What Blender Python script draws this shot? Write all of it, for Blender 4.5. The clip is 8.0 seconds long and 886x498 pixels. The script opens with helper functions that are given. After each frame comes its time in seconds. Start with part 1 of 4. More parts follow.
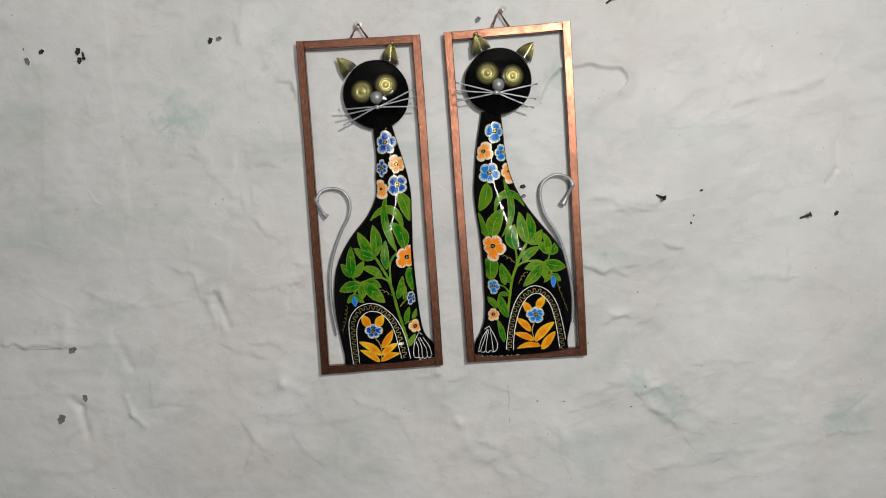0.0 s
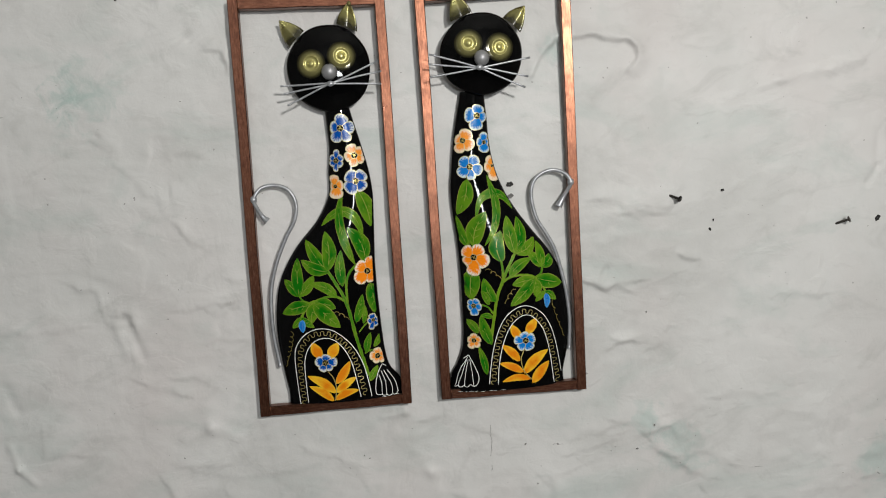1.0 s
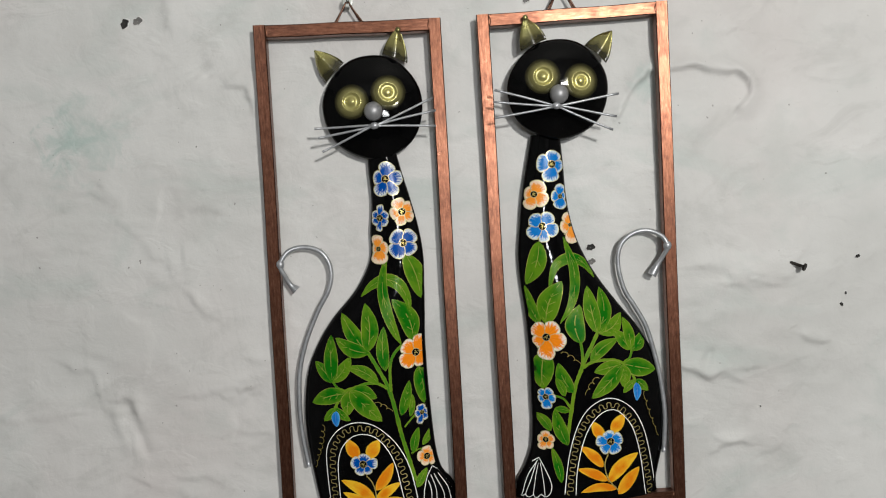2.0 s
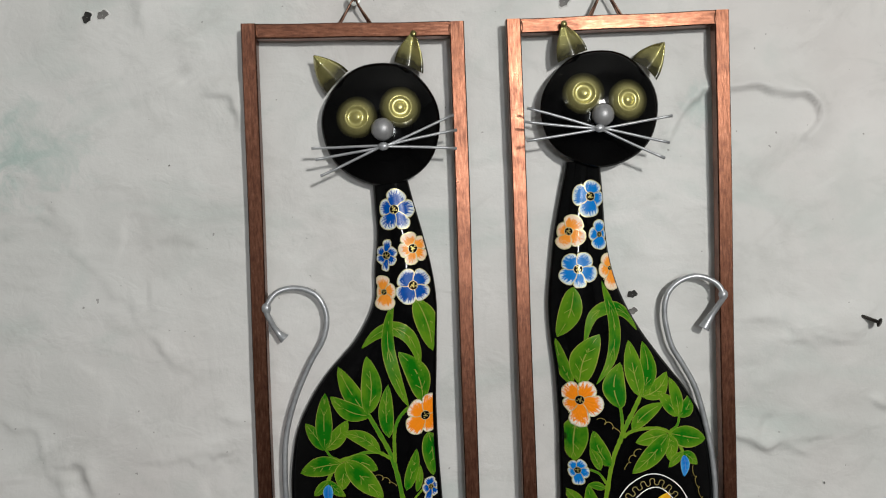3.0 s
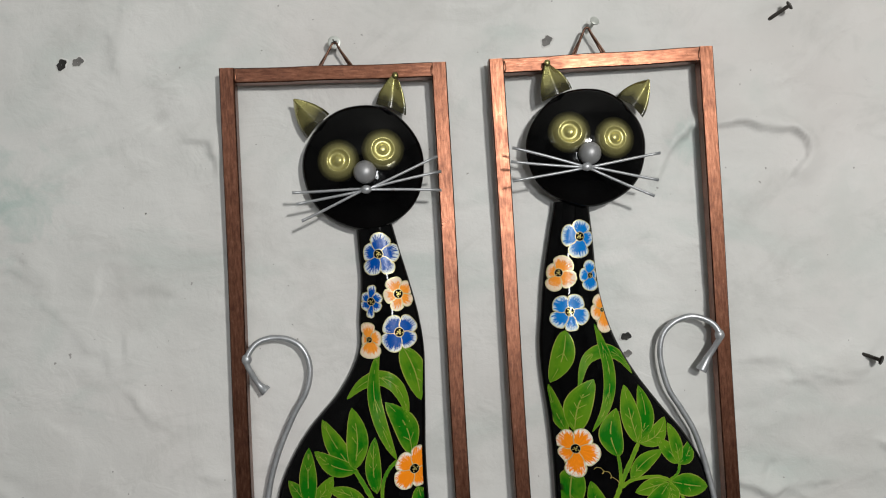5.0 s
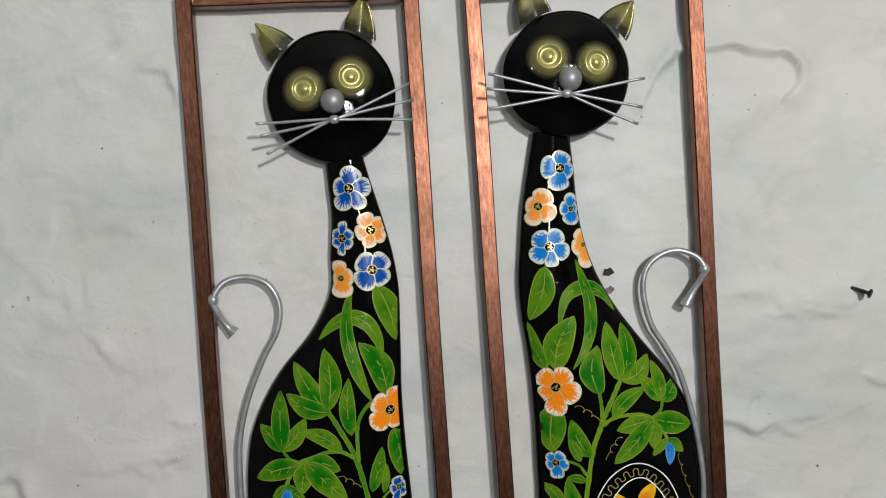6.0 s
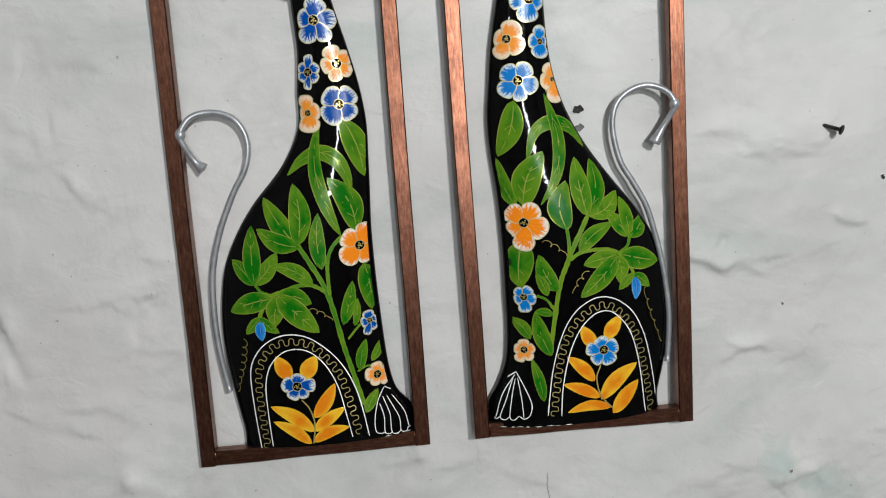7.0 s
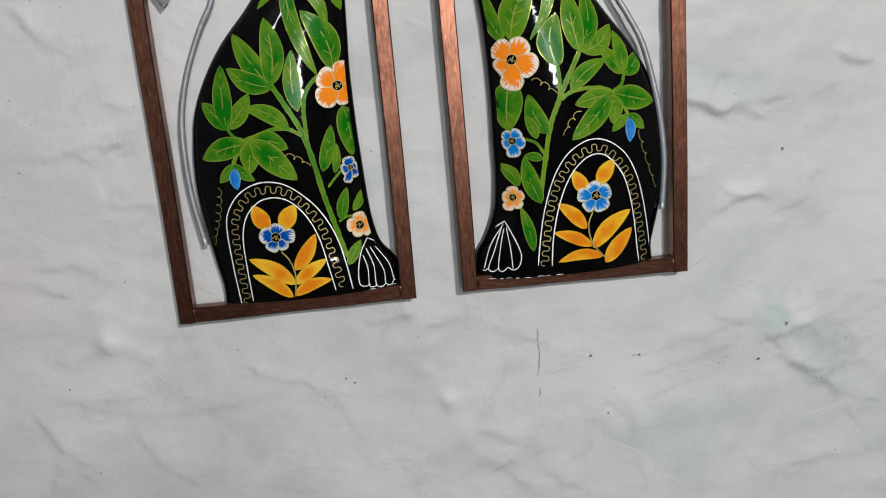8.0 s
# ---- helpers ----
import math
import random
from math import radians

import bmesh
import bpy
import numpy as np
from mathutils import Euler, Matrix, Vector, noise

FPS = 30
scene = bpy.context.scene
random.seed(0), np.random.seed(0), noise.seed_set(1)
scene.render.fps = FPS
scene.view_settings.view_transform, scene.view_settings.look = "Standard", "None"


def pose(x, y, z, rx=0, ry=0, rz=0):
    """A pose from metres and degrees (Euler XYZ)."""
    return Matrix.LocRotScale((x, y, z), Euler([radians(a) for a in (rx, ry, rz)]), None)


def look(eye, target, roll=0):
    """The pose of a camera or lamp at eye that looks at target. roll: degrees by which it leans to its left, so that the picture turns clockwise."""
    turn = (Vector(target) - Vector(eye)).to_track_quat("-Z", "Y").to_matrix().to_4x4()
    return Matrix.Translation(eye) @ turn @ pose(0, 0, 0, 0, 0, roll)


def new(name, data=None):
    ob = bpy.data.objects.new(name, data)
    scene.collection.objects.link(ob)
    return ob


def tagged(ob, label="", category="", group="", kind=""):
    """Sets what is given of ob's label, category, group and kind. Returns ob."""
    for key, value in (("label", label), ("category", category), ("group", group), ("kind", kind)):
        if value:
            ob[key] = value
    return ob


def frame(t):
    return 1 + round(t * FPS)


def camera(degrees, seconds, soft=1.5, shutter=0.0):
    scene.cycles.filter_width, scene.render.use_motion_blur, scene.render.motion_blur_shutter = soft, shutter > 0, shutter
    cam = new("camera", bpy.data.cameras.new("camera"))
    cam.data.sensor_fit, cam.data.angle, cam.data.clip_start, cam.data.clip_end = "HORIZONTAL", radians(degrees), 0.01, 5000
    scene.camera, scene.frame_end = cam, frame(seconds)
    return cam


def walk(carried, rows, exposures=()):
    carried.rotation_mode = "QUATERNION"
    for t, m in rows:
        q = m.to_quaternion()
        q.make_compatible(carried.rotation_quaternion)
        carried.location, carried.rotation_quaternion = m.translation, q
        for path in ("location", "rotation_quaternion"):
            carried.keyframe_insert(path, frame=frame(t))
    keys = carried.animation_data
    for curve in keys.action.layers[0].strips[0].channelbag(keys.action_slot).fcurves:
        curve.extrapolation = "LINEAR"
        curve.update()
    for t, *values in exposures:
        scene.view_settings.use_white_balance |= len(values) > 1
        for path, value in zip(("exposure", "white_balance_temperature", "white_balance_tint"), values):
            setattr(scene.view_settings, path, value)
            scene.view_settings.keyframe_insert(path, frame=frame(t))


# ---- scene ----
cam = camera(61.1, 8.0, soft=1.1)
PATH = [
    (0, (-0.001, -1.209, 1.614), (-0.007, 0.78, 1.408), -4.6),
    (0.5, (-0.036, -1.092, 1.611), (0.105, 0.895, 1.435), -4.9),
    (1, (-0.022, -0.981, 1.614), (0.098, 1.003, 1.385), -4.2),
    (1.5, (0.013, -0.869, 1.636), (0.007, 1.125, 1.479), -3.3),
    (1.7, (-0.004, -0.841, 1.635), (-0.01, 1.155, 1.505), -3.7),
    (2.8, (-0.058, -0.697, 1.666), (0.002, 1.298, 1.53), -3.0),
    (3, (-0.063, -0.678, 1.661), (0.004, 1.318, 1.565), -2.6),
    (3.5, (-0.065, -0.671, 1.664), (0.008, 1.327, 1.616), -4.1),
    (4, (-0.068, -0.672, 1.657), (-0.011, 1.327, 1.658), -4.7),
    (5.5, (-0.051, -0.643, 1.658), (0.071, 1.353, 1.686), -3.7),
    (6, (-0.045, -0.631, 1.641), (0.07, 1.364, 1.543), -4.4),
    (6.5, (-0.039, -0.64, 1.612), (0.055, 1.348, 1.415), -4.8),
    (7, (-0.022, -0.641, 1.566), (0.066, 1.335, 1.27), -4.8),
    (7.5, (-0.013, -0.622, 1.513), (0.066, 1.331, 1.09), -5.5),
    (8, (-0.023, -0.624, 1.491), (0.072, 1.316, 1.014), -5.6),
]
EXPOSURES = [(0.0, 0.07, 6480, 9), (0.5, 0.0, 6470, 8), (1.5, 0.05, 6450, 8), (3.5, 0.01, 6420, 7), (5.5, 0.0, 6420, 7), (7.0, 0.15, 6220, 7.5), (8.0, 0.16, 6200, 9)]
walk(cam, [(t, look(eye, target, roll)) for t, eye, target, roll in PATH], EXPOSURES)

# ---- light ----
world = bpy.data.worlds.new("room_world")
world.use_nodes = True
world.node_tree.nodes["Background"].inputs[0].default_value = (0.5, 0.55, 0.6, 1)
world.node_tree.nodes["Background"].inputs[1].default_value = 0.02
scene.world = world


def lamp(name, kind, place, energy, colour, size, target=None):
    data = bpy.data.lights.new(name, kind)
    data.energy, data.color = energy, colour
    ob = new(name, data)
    if kind == "AREA":
        data.shape, data.size, data.size_y = "RECTANGLE", size[0], size[1]
        ob.matrix_world = look(place, target)
    else:
        data.shadow_soft_size = size
        ob.location = place
    return ob


lamp("lamp_light", "AREA", (0.52, -1.7, 2.05), 19.2, (1.0, 0.965, 0.92), (0.10, 0.10), (0.1, 0.0, 1.45))
# Area lamp for the highlight streaks and fill; its window opening is added.
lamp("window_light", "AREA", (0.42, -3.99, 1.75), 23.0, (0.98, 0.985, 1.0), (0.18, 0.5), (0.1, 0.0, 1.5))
# Added fill for the room's ambient level; no bulb is known here.
lamp("bulb_light", "POINT", (-0.9, -2.9, 2.5), 9.0, (0.97, 0.985, 1.0), 0.05)


# ---- materials ----
class Nodes:
    """A small builder for node materials."""

    def __init__(self, name):
        self.mat = bpy.data.materials.new(name)
        self.mat.use_nodes = True
        self.tree = self.mat.node_tree
        self.bsdf = self.tree.nodes["Principled BSDF"]
        self.coord = self.tree.nodes.new("ShaderNodeTexCoord")

    def link(self, a, b):
        self.tree.links.new(a, b)

    def put(self, socket, value):
        if hasattr(value, "is_linked"):
            self.link(value, socket)
        else:
            socket.default_value = value

    def scaled(self, sx, sy, sz, source="Object"):
        node = self.tree.nodes.new("ShaderNodeMapping")
        node.inputs["Scale"].default_value = (sx, sy, sz)
        self.link(self.coord.outputs[source], node.inputs["Vector"])
        return node.outputs[0]

    def noise(self, vector, scale, detail=4.0, rough=0.55, distort=0.0):
        node = self.tree.nodes.new("ShaderNodeTexNoise")
        for key, value in (("Vector", vector), ("Scale", scale), ("Detail", detail), ("Roughness", rough), ("Distortion", distort)):
            self.put(node.inputs[key], value)
        return node.outputs["Fac"]

    def ramp(self, fac, *stops):
        node = self.tree.nodes.new("ShaderNodeValToRGB")
        while len(node.color_ramp.elements) < len(stops):
            node.color_ramp.elements.new(0.5)
        for e, (p, c) in zip(node.color_ramp.elements, stops):
            e.position = p
            e.color = (c, c, c, 1) if isinstance(c, (int, float)) else (*c, 1)
        self.put(node.inputs[0], fac)
        return node.outputs[0]

    def mix(self, fac, a, b, how="MIX"):
        node = self.tree.nodes.new("ShaderNodeMix")
        node.data_type, node.blend_type = "RGBA", how
        self.put(node.inputs[0], fac)
        self.put(node.inputs[6], (*a, 1) if isinstance(a, tuple) else a)
        self.put(node.inputs[7], (*b, 1) if isinstance(b, tuple) else b)
        return node.outputs[2]

    def calc(self, how, a, b=0.0, c=0.0):
        node = self.tree.nodes.new("ShaderNodeMath")
        node.operation = how
        for k, value in enumerate((a, b, c)):
            self.put(node.inputs[k], value)
        return node.outputs[0]

    def uv(self):
        node = self.tree.nodes.new("ShaderNodeSeparateXYZ")
        self.link(self.coord.outputs["UV"], node.inputs[0])
        return node.outputs[0], node.outputs[1]

    def together(self, x, y, z=0.0):
        node = self.tree.nodes.new("ShaderNodeCombineXYZ")
        for k, value in enumerate((x, y, z)):
            self.put(node.inputs[k], value)
        return node.outputs[0]

    def bump(self, height, strength, distance):
        node = self.tree.nodes.new("ShaderNodeBump")
        node.inputs["Strength"].default_value, node.inputs["Distance"].default_value = strength, distance
        self.put(node.inputs["Height"], height)
        self.link(node.outputs[0], self.bsdf.inputs["Normal"])

    def done(self, colour, rough, metal=0.0, coat=0.0, level=0.5):
        self.bsdf.inputs["Specular IOR Level"].default_value = level
        self.put(self.bsdf.inputs["Base Color"], (*colour, 1) if isinstance(colour, tuple) else colour)
        self.put(self.bsdf.inputs["Roughness"], rough)
        self.put(self.bsdf.inputs["Metallic"], metal)
        self.bsdf.inputs["Coat Weight"].default_value = coat
        self.bsdf.inputs["Coat Roughness"].default_value = 0.06
        return self.mat


def flat_xz(self, v):
    s = self.tree.nodes.new("ShaderNodeSeparateXYZ")
    self.link(v, s.inputs[0])
    return self.together(s.outputs[0], 0.0, s.outputs[2])


STAINS = ((-0.400, 1.726, 0.05), (0.345, 1.200, 0.045), (0.301, 1.241, 0.03), (-0.422, 1.731, 0.03), (0.200, 1.751, 0.022), (0.635, 1.154, 0.05))


def plaster():
    n = Nodes("painted_plaster")
    v = n.coord.outputs["Object"]
    tone = n.ramp(n.noise(v, 5.0, 5, 0.6), (0.3, (0.50, 0.50, 0.485)), (0.7, (0.66, 0.655, 0.645)))
    broad = n.noise(n.scaled(1, 1, 1.4), 2.4, 3, 0.5, 0.4)
    tone = n.mix(n.ramp(broad, (0.35, 0.0), (0.65, 0.7)), tone, (0.69, 0.685, 0.675))
    green = n.ramp(n.noise(n.scaled(1, 1, 1.7), 6.5, 4, 0.6, 0.6), (0.52, 0.0), (0.72, 0.6))
    tone = n.mix(green, tone, (0.44, 0.50, 0.475))
    pink = n.ramp(n.noise(n.scaled(1.3, 1, 1), 3.1, 3, 0.5), (0.48, 0.0), (0.7, 0.55))
    tone = n.mix(pink, tone, (0.60, 0.55, 0.54))
    for x, z, r in STAINS:
        d = n.tree.nodes.new("ShaderNodeVectorMath")
        d.operation = "DISTANCE"
        n.link(flat_xz(n, v), d.inputs[0])
        d.inputs[1].default_value = (x, 0, z)
        ragged = n.calc("ADD", n.calc("DIVIDE", d.outputs["Value"], r), n.calc("MULTIPLY", n.calc("SUBTRACT", n.noise(v, 38.0, 5, 0.65, 0.8), 0.5), 3.4))
        tone = n.mix(n.ramp(ragged, (0.1, 0.5), (1.0, 0.0)), tone, (0.36, 0.47, 0.44))
    smear = n.ramp(n.noise(n.scaled(4, 4, 7), 3.0, 6, 0.65, 0.9), (0.52, 0.0), (0.78, 0.5))
    tone = n.mix(smear, tone, (0.40, 0.40, 0.385))
    speck = n.ramp(n.noise(v, 170.0, 2, 0.4), (0.755, 0.0), (0.775, 0.7))
    tone = n.mix(speck, tone, (0.22, 0.21, 0.20))
    flake = n.ramp(n.noise(v, 6.0, 4, 0.5, 0.9), (0.46, 0.0), (0.53, 1.0))
    chip = n.ramp(n.noise(n.scaled(1, 1, 1.3), 15.0, 4, 0.5, 0.6), (0.56, 0.0), (0.64, 1.0))
    streaks = n.noise(n.scaled(9, 9, 14), 3.0, 5, 0.55, 0.7)
    grain = n.noise(v, 240.0, 3, 0.6)
    rough = n.calc("ADD", n.calc("MULTIPLY", streaks, 0.3), n.calc("ADD", n.calc("MULTIPLY", grain, 0.07), n.calc("MULTIPLY", n.noise(v, 34.0, 6, 0.66, 0.4), 0.6)))
    n.bump(n.calc("ADD", rough, n.calc("ADD", n.calc("MULTIPLY", flake, 0.2), n.calc("MULTIPLY", chip, 0.22))), 0.62, 0.0027)
    return n.done(tone, n.ramp(n.noise(v, 18.0), (0.3, 0.5), (0.7, 0.68)))


def copper():
    n = Nodes("brushed_copper")
    info = n.tree.nodes.new("ShaderNodeObjectInfo")
    shift = n.tree.nodes.new("ShaderNodeVectorMath")
    shift.operation = "ADD"
    n.link(n.coord.outputs["Object"], shift.inputs[0])
    n.link(n.together(0.0, 0.0, n.calc("MULTIPLY", info.outputs["Random"], 7.0)), shift.inputs[1])
    long = n.tree.nodes.new("ShaderNodeVectorMath")
    long.operation = "MULTIPLY"
    n.link(shift.outputs[0], long.inputs[0])
    long.inputs[1].default_value = (520, 520, 95)
    brush = n.noise(long.outputs[0], 1.0, 5, 0.65)
    patina = n.noise(shift.outputs[0], 34.0, 6, 0.66, 0.5)
    tone = n.ramp(brush, (0.3, (0.115, 0.047, 0.029)), (0.52, (0.20, 0.086, 0.053)), (0.78, (0.33, 0.155, 0.10)))
    dark = n.ramp(patina, (0.44, 0.0), (0.68, 0.8))
    tone = n.mix(n.calc("MULTIPLY", dark, n.ramp(brush, (0.35, 1.0), (0.7, 0.35))), tone, (0.07, 0.032, 0.024))
    scuff = n.ramp(n.noise(shift.outputs[0], 420.0, 4, 0.7), (0.54, 0.0), (0.68, 0.5))
    tone = n.mix(scuff, tone, (0.10, 0.045, 0.032))
    n.bump(brush, 0.25, 0.0004)
    return n.done(tone, n.ramp(patina, (0.3, 0.27), (0.7, 0.40)), 1.0)


def painted_metal(name, light, dark, rough, metal=0.85):
    n = Nodes(name)
    v = n.coord.outputs["Object"]
    tone = n.mix(n.ramp(n.noise(v, 90.0, 4, 0.6), (0.35, 0.0), (0.7, 1.0)), dark, light)
    n.bump(n.noise(v, 700.0, 2), 0.12, 0.0005)
    return n.done(tone, rough, metal)


def enamel(name, colour, rough=0.1, metal=0.0, level=0.5, dents=0.2, spread_of=0.1):
    n = Nodes(name)
    v = n.coord.outputs["Object"]
    n.bump(n.noise(v, 40.0, 3, 0.5), dents, 0.004)
    return n.done(n.mix(n.ramp(n.noise(v, 140.0), (0.4, 0.0), (0.75, 1.0)), colour, tuple(c * 1.5 + 0.001 for c in colour)), n.ramp(n.noise(v, 60.0), (0.3, rough), (0.75, rough + spread_of)), metal, 0.0, level)


def head_paint(eyes):
    """Black enamel with sprayed dull gold round each eye."""
    n = Nodes("black_enamel_with_gold_spray")
    v = n.coord.outputs["Object"]
    glow = 0.0
    for u, w in eyes:
        d = n.tree.nodes.new("ShaderNodeVectorMath")
        d.operation = "DISTANCE"
        n.link(n.together_xz(v), d.inputs[0])
        d.inputs[1].default_value = (u / 1000, 0, w / 1000)
        near = n.ramp(n.calc("ADD", n.calc("MULTIPLY", d.outputs["Value"], 1 / 0.0195), n.calc("MULTIPLY", n.calc("SUBTRACT", n.noise(v, 900.0, 2), 0.5), 0.12)), (0.34, 1.0), (0.52, 0.72), (0.66, 0.3), (0.8, 0.07), (0.94, 0.0))
        glow = n.calc("MAXIMUM", glow, near)
    tone = n.mix(glow, (0.0014, 0.0014, 0.0016), (0.50, 0.46, 0.185))
    n.bump(n.noise(v, 38.0, 3, 0.5), 0.16, 0.004)
    return n.done(tone, n.ramp(glow, (0.0, 0.06), (1.0, 0.33)), n.calc("MULTIPLY", glow, 0.62), level=0.2)


Nodes.together_xz = flat_xz


def leaf_paint(name, dark, light, rim, vein, low=0.3, high=0.8):
    """Brush-painted leaf: across in UV x, along in UV y."""
    n = Nodes(name)
    across, along = n.uv()
    side = n.calc("ABSOLUTE", n.calc("SUBTRACT", n.calc("MULTIPLY", across, 2.0), 1.0))
    v = n.coord.outputs["Object"]
    brush = n.noise(n.together(n.calc("MULTIPLY", across, 9.0), n.calc("MULTIPLY", along, 2.0), n.calc("MULTIPLY", n.noise(v, 30.0, 1), 8.0)), 1.5, 4, 0.6)
    info = n.tree.nodes.new("ShaderNodeObjectInfo")
    patch = n.calc("ADD", n.calc("MULTIPLY", n.noise(v, 62.0, 3), 1.3), n.calc("MULTIPLY", info.outputs["Random"], 0.34))
    wash = n.calc("ADD", n.calc("MULTIPLY", n.calc("POWER", side, 1.6), 0.34), n.calc("MULTIPLY", n.calc("ABSOLUTE", n.calc("SUBTRACT", along, 0.38)), 0.55))
    blend = n.calc("ADD", n.calc("ADD", wash, n.calc("MULTIPLY", brush, 0.35)), n.calc("SUBTRACT", patch, 0.82))
    tone = n.mix(n.ramp(blend, (low, 0.0), (high, 1.0)), dark, light)
    mid = n.calc("MULTIPLY", n.calc("LESS_THAN", side, 0.05), n.calc("GREATER_THAN", n.noise(v, 120.0, 1), 0.45))
    ribs = n.calc("MULTIPLY", n.calc("LESS_THAN", n.calc("FRACT", n.calc("ADD", n.calc("MULTIPLY", along, 5.0), n.calc("MULTIPLY", side, -1.2))), 0.09), n.calc("MULTIPLY", n.calc("LESS_THAN", side, 0.5), n.calc("GREATER_THAN", n.noise(v, 60.0, 1), 0.52)))
    tone = n.mix(n.calc("MULTIPLY", n.calc("MAXIMUM", mid, ribs), vein), tone, rim)
    edge = n.calc("MULTIPLY", n.calc("GREATER_THAN", side, 0.925), n.ramp(n.noise(v, 70.0, 2), (0.32, 0.25), (0.6, 0.9)))
    tone = n.mix(edge, tone, rim)
    edge = n.calc("MAXIMUM", edge, n.calc("MULTIPLY", n.calc("MAXIMUM", mid, ribs), vein))
    n.bump(brush, 0.1, 0.0008)
    return n.done(tone, n.ramp(n.noise(v, 90.0, 2), (0.35, 0.14), (0.7, 0.26)), n.calc("MULTIPLY", edge, 0.35), 0.03, 0.1)


def petal_paint(name, heart, outer, fill=0.66):
    """Brush-painted petals: radius in UV x, angle in UV y, petal count in the second map."""
    n = Nodes(name)
    r, a = n.uv()
    v = n.coord.outputs["Object"]
    hairs = n.noise(n.together(n.calc("MULTIPLY", a, 105.0), n.calc("MULTIPLY", r, 1.3), n.calc("MULTIPLY", n.noise(v, 20.0, 0), 30.0)), 1.0, 3, 0.6)
    blobs = n.noise(v, 110.0, 2, 0.5)
    reach = n.calc("ADD", r, n.calc("ADD", n.calc("MULTIPLY", n.calc("SUBTRACT", hairs, 0.5), 1.15), n.calc("MULTIPLY", n.calc("SUBTRACT", blobs, 0.5), 0.35)))
    tone = n.mix(n.ramp(reach, (fill, 0.0), (fill + 0.14, 1.0)), n.mix(n.ramp(hairs, (0.3, 0.0), (0.75, 1.0)), heart, tuple(min(1.0, c * 1.3) for c in heart)), outer)
    n.bump(hairs, 0.12, 0.0008)
    return n.done(tone, 0.2, 0.0, 0.05, 0.22)


def ear_paint():
    """Dull gold sprayed over black; along the ear in UV y."""
    n = Nodes("gold_sprayed_ear_paint")
    across, along = n.uv()
    v = n.coord.outputs["Object"]
    cover = n.ramp(n.calc("ADD", along, n.calc("MULTIPLY", n.calc("SUBTRACT", n.noise(v, 120.0, 3), 0.5), 0.5)), (0.16, 0.0), (0.7, 1.0))
    tone = n.mix(cover, (0.03, 0.027, 0.01), (0.42, 0.385, 0.14))
    n.bump(n.noise(v, 90.0, 3), 0.3, 0.002)
    return n.done(tone, 0.24, n.calc("MULTIPLY", cover, 0.75), 0.6)


PLASTER = plaster()
EAR = ear_paint()
COPPER = copper()
DARKCOPPER = painted_metal("dark_copper_edge", (0.16, 0.075, 0.05), (0.035, 0.018, 0.014), 0.4, 1.0)
SILVER = painted_metal("silver_painted_wire", (0.47, 0.48, 0.50), (0.33, 0.34, 0.36), 0.36, 0.5)
GOLD = painted_metal("dull_gold_paint", (0.36, 0.335, 0.14), (0.13, 0.115, 0.04), 0.3)
STEEL = painted_metal("zinc_steel", (0.62, 0.64, 0.60), (0.42, 0.43, 0.41), 0.35, 0.35)
NOSE = painted_metal("matt_silver_paint", (0.36, 0.36, 0.37), (0.27, 0.27, 0.28), 0.45, 0.5)
RUST = painted_metal("dark_iron", (0.12, 0.11, 0.10), (0.03, 0.027, 0.025), 0.5)
WIRE = painted_metal("copper_wire", (0.22, 0.12, 0.085), (0.07, 0.035, 0.025), 0.4, 1.0)
BLACK = enamel("black_enamel", (0.0012, 0.0012, 0.0014), 0.04, 0.0, 0.22, 0.12, 0.025)
LEAF = leaf_paint("green_leaf_paint", (0.008, 0.135, 0.004), (0.10, 0.225, 0.010), (0.46, 0.45, 0.09), 0.6, 0.12, 0.62)
STEM = leaf_paint("green_stem_paint", (0.05, 0.19, 0.010), (0.15, 0.27, 0.016), (0.36, 0.38, 0.06), 0.25, 0.12, 0.6)
GOLDLEAF = leaf_paint("yellow_leaf_paint", (0.70, 0.20, 0.006), (0.80, 0.47, 0.025), (0.72, 0.50, 0.05), 0.12, 0.12, 0.62)
BUD = leaf_paint("blue_bud_paint", (0.008, 0.14, 0.50), (0.05, 0.32, 0.66), (0.62, 0.70, 0.72), 0.2, 0.3, 0.7)
BLUE = petal_paint("blue_petal_paint", (0.0, 0.06, 0.31), (0.70, 0.74, 0.73), 0.75)
SKYBLUE = petal_paint("light_blue_petal_paint", (0.006, 0.16, 0.50), (0.64, 0.73, 0.75), 0.76)
ORANGE = petal_paint("orange_petal_paint", (0.80, 0.27, 0.03), (0.82, 0.66, 0.50))
BIGORANGE = petal_paint("deep_orange_petal_paint", (0.80, 0.22, 0.008), (0.80, 0.77, 0.70), 0.80)
GOLDLINE = enamel("gold_line_paint", (0.42, 0.34, 0.10), 0.32, 0.5)
SCROLLGOLD = enamel("tarnished_gold_line_paint", (0.34, 0.28, 0.10), 0.32, 0.35)
PETALRIM = enamel("pale_gold_outline_paint", (0.50, 0.45, 0.24), 0.3, 0.35)
TENDRIL = enamel("dull_gold_tendril_paint", (0.26, 0.21, 0.05), 0.35, 0.4)
WHITELINE = enamel("white_line_paint", (0.74, 0.74, 0.72), 0.25)
CRACK = enamel("grey_crack_line", (0.24, 0.235, 0.23), 0.7)
# Near-black, painted in for the shade inside nail holes and screw slots.
HOLESHADE = enamel("painted_hole_shade", (0.012, 0.011, 0.01), 0.7)
GREYFLOOR = enamel("grey_floor_paint", (0.16, 0.15, 0.14), 0.5)
ROOMWALL = enamel("dull_room_paint", (0.22, 0.22, 0.21), 0.6)
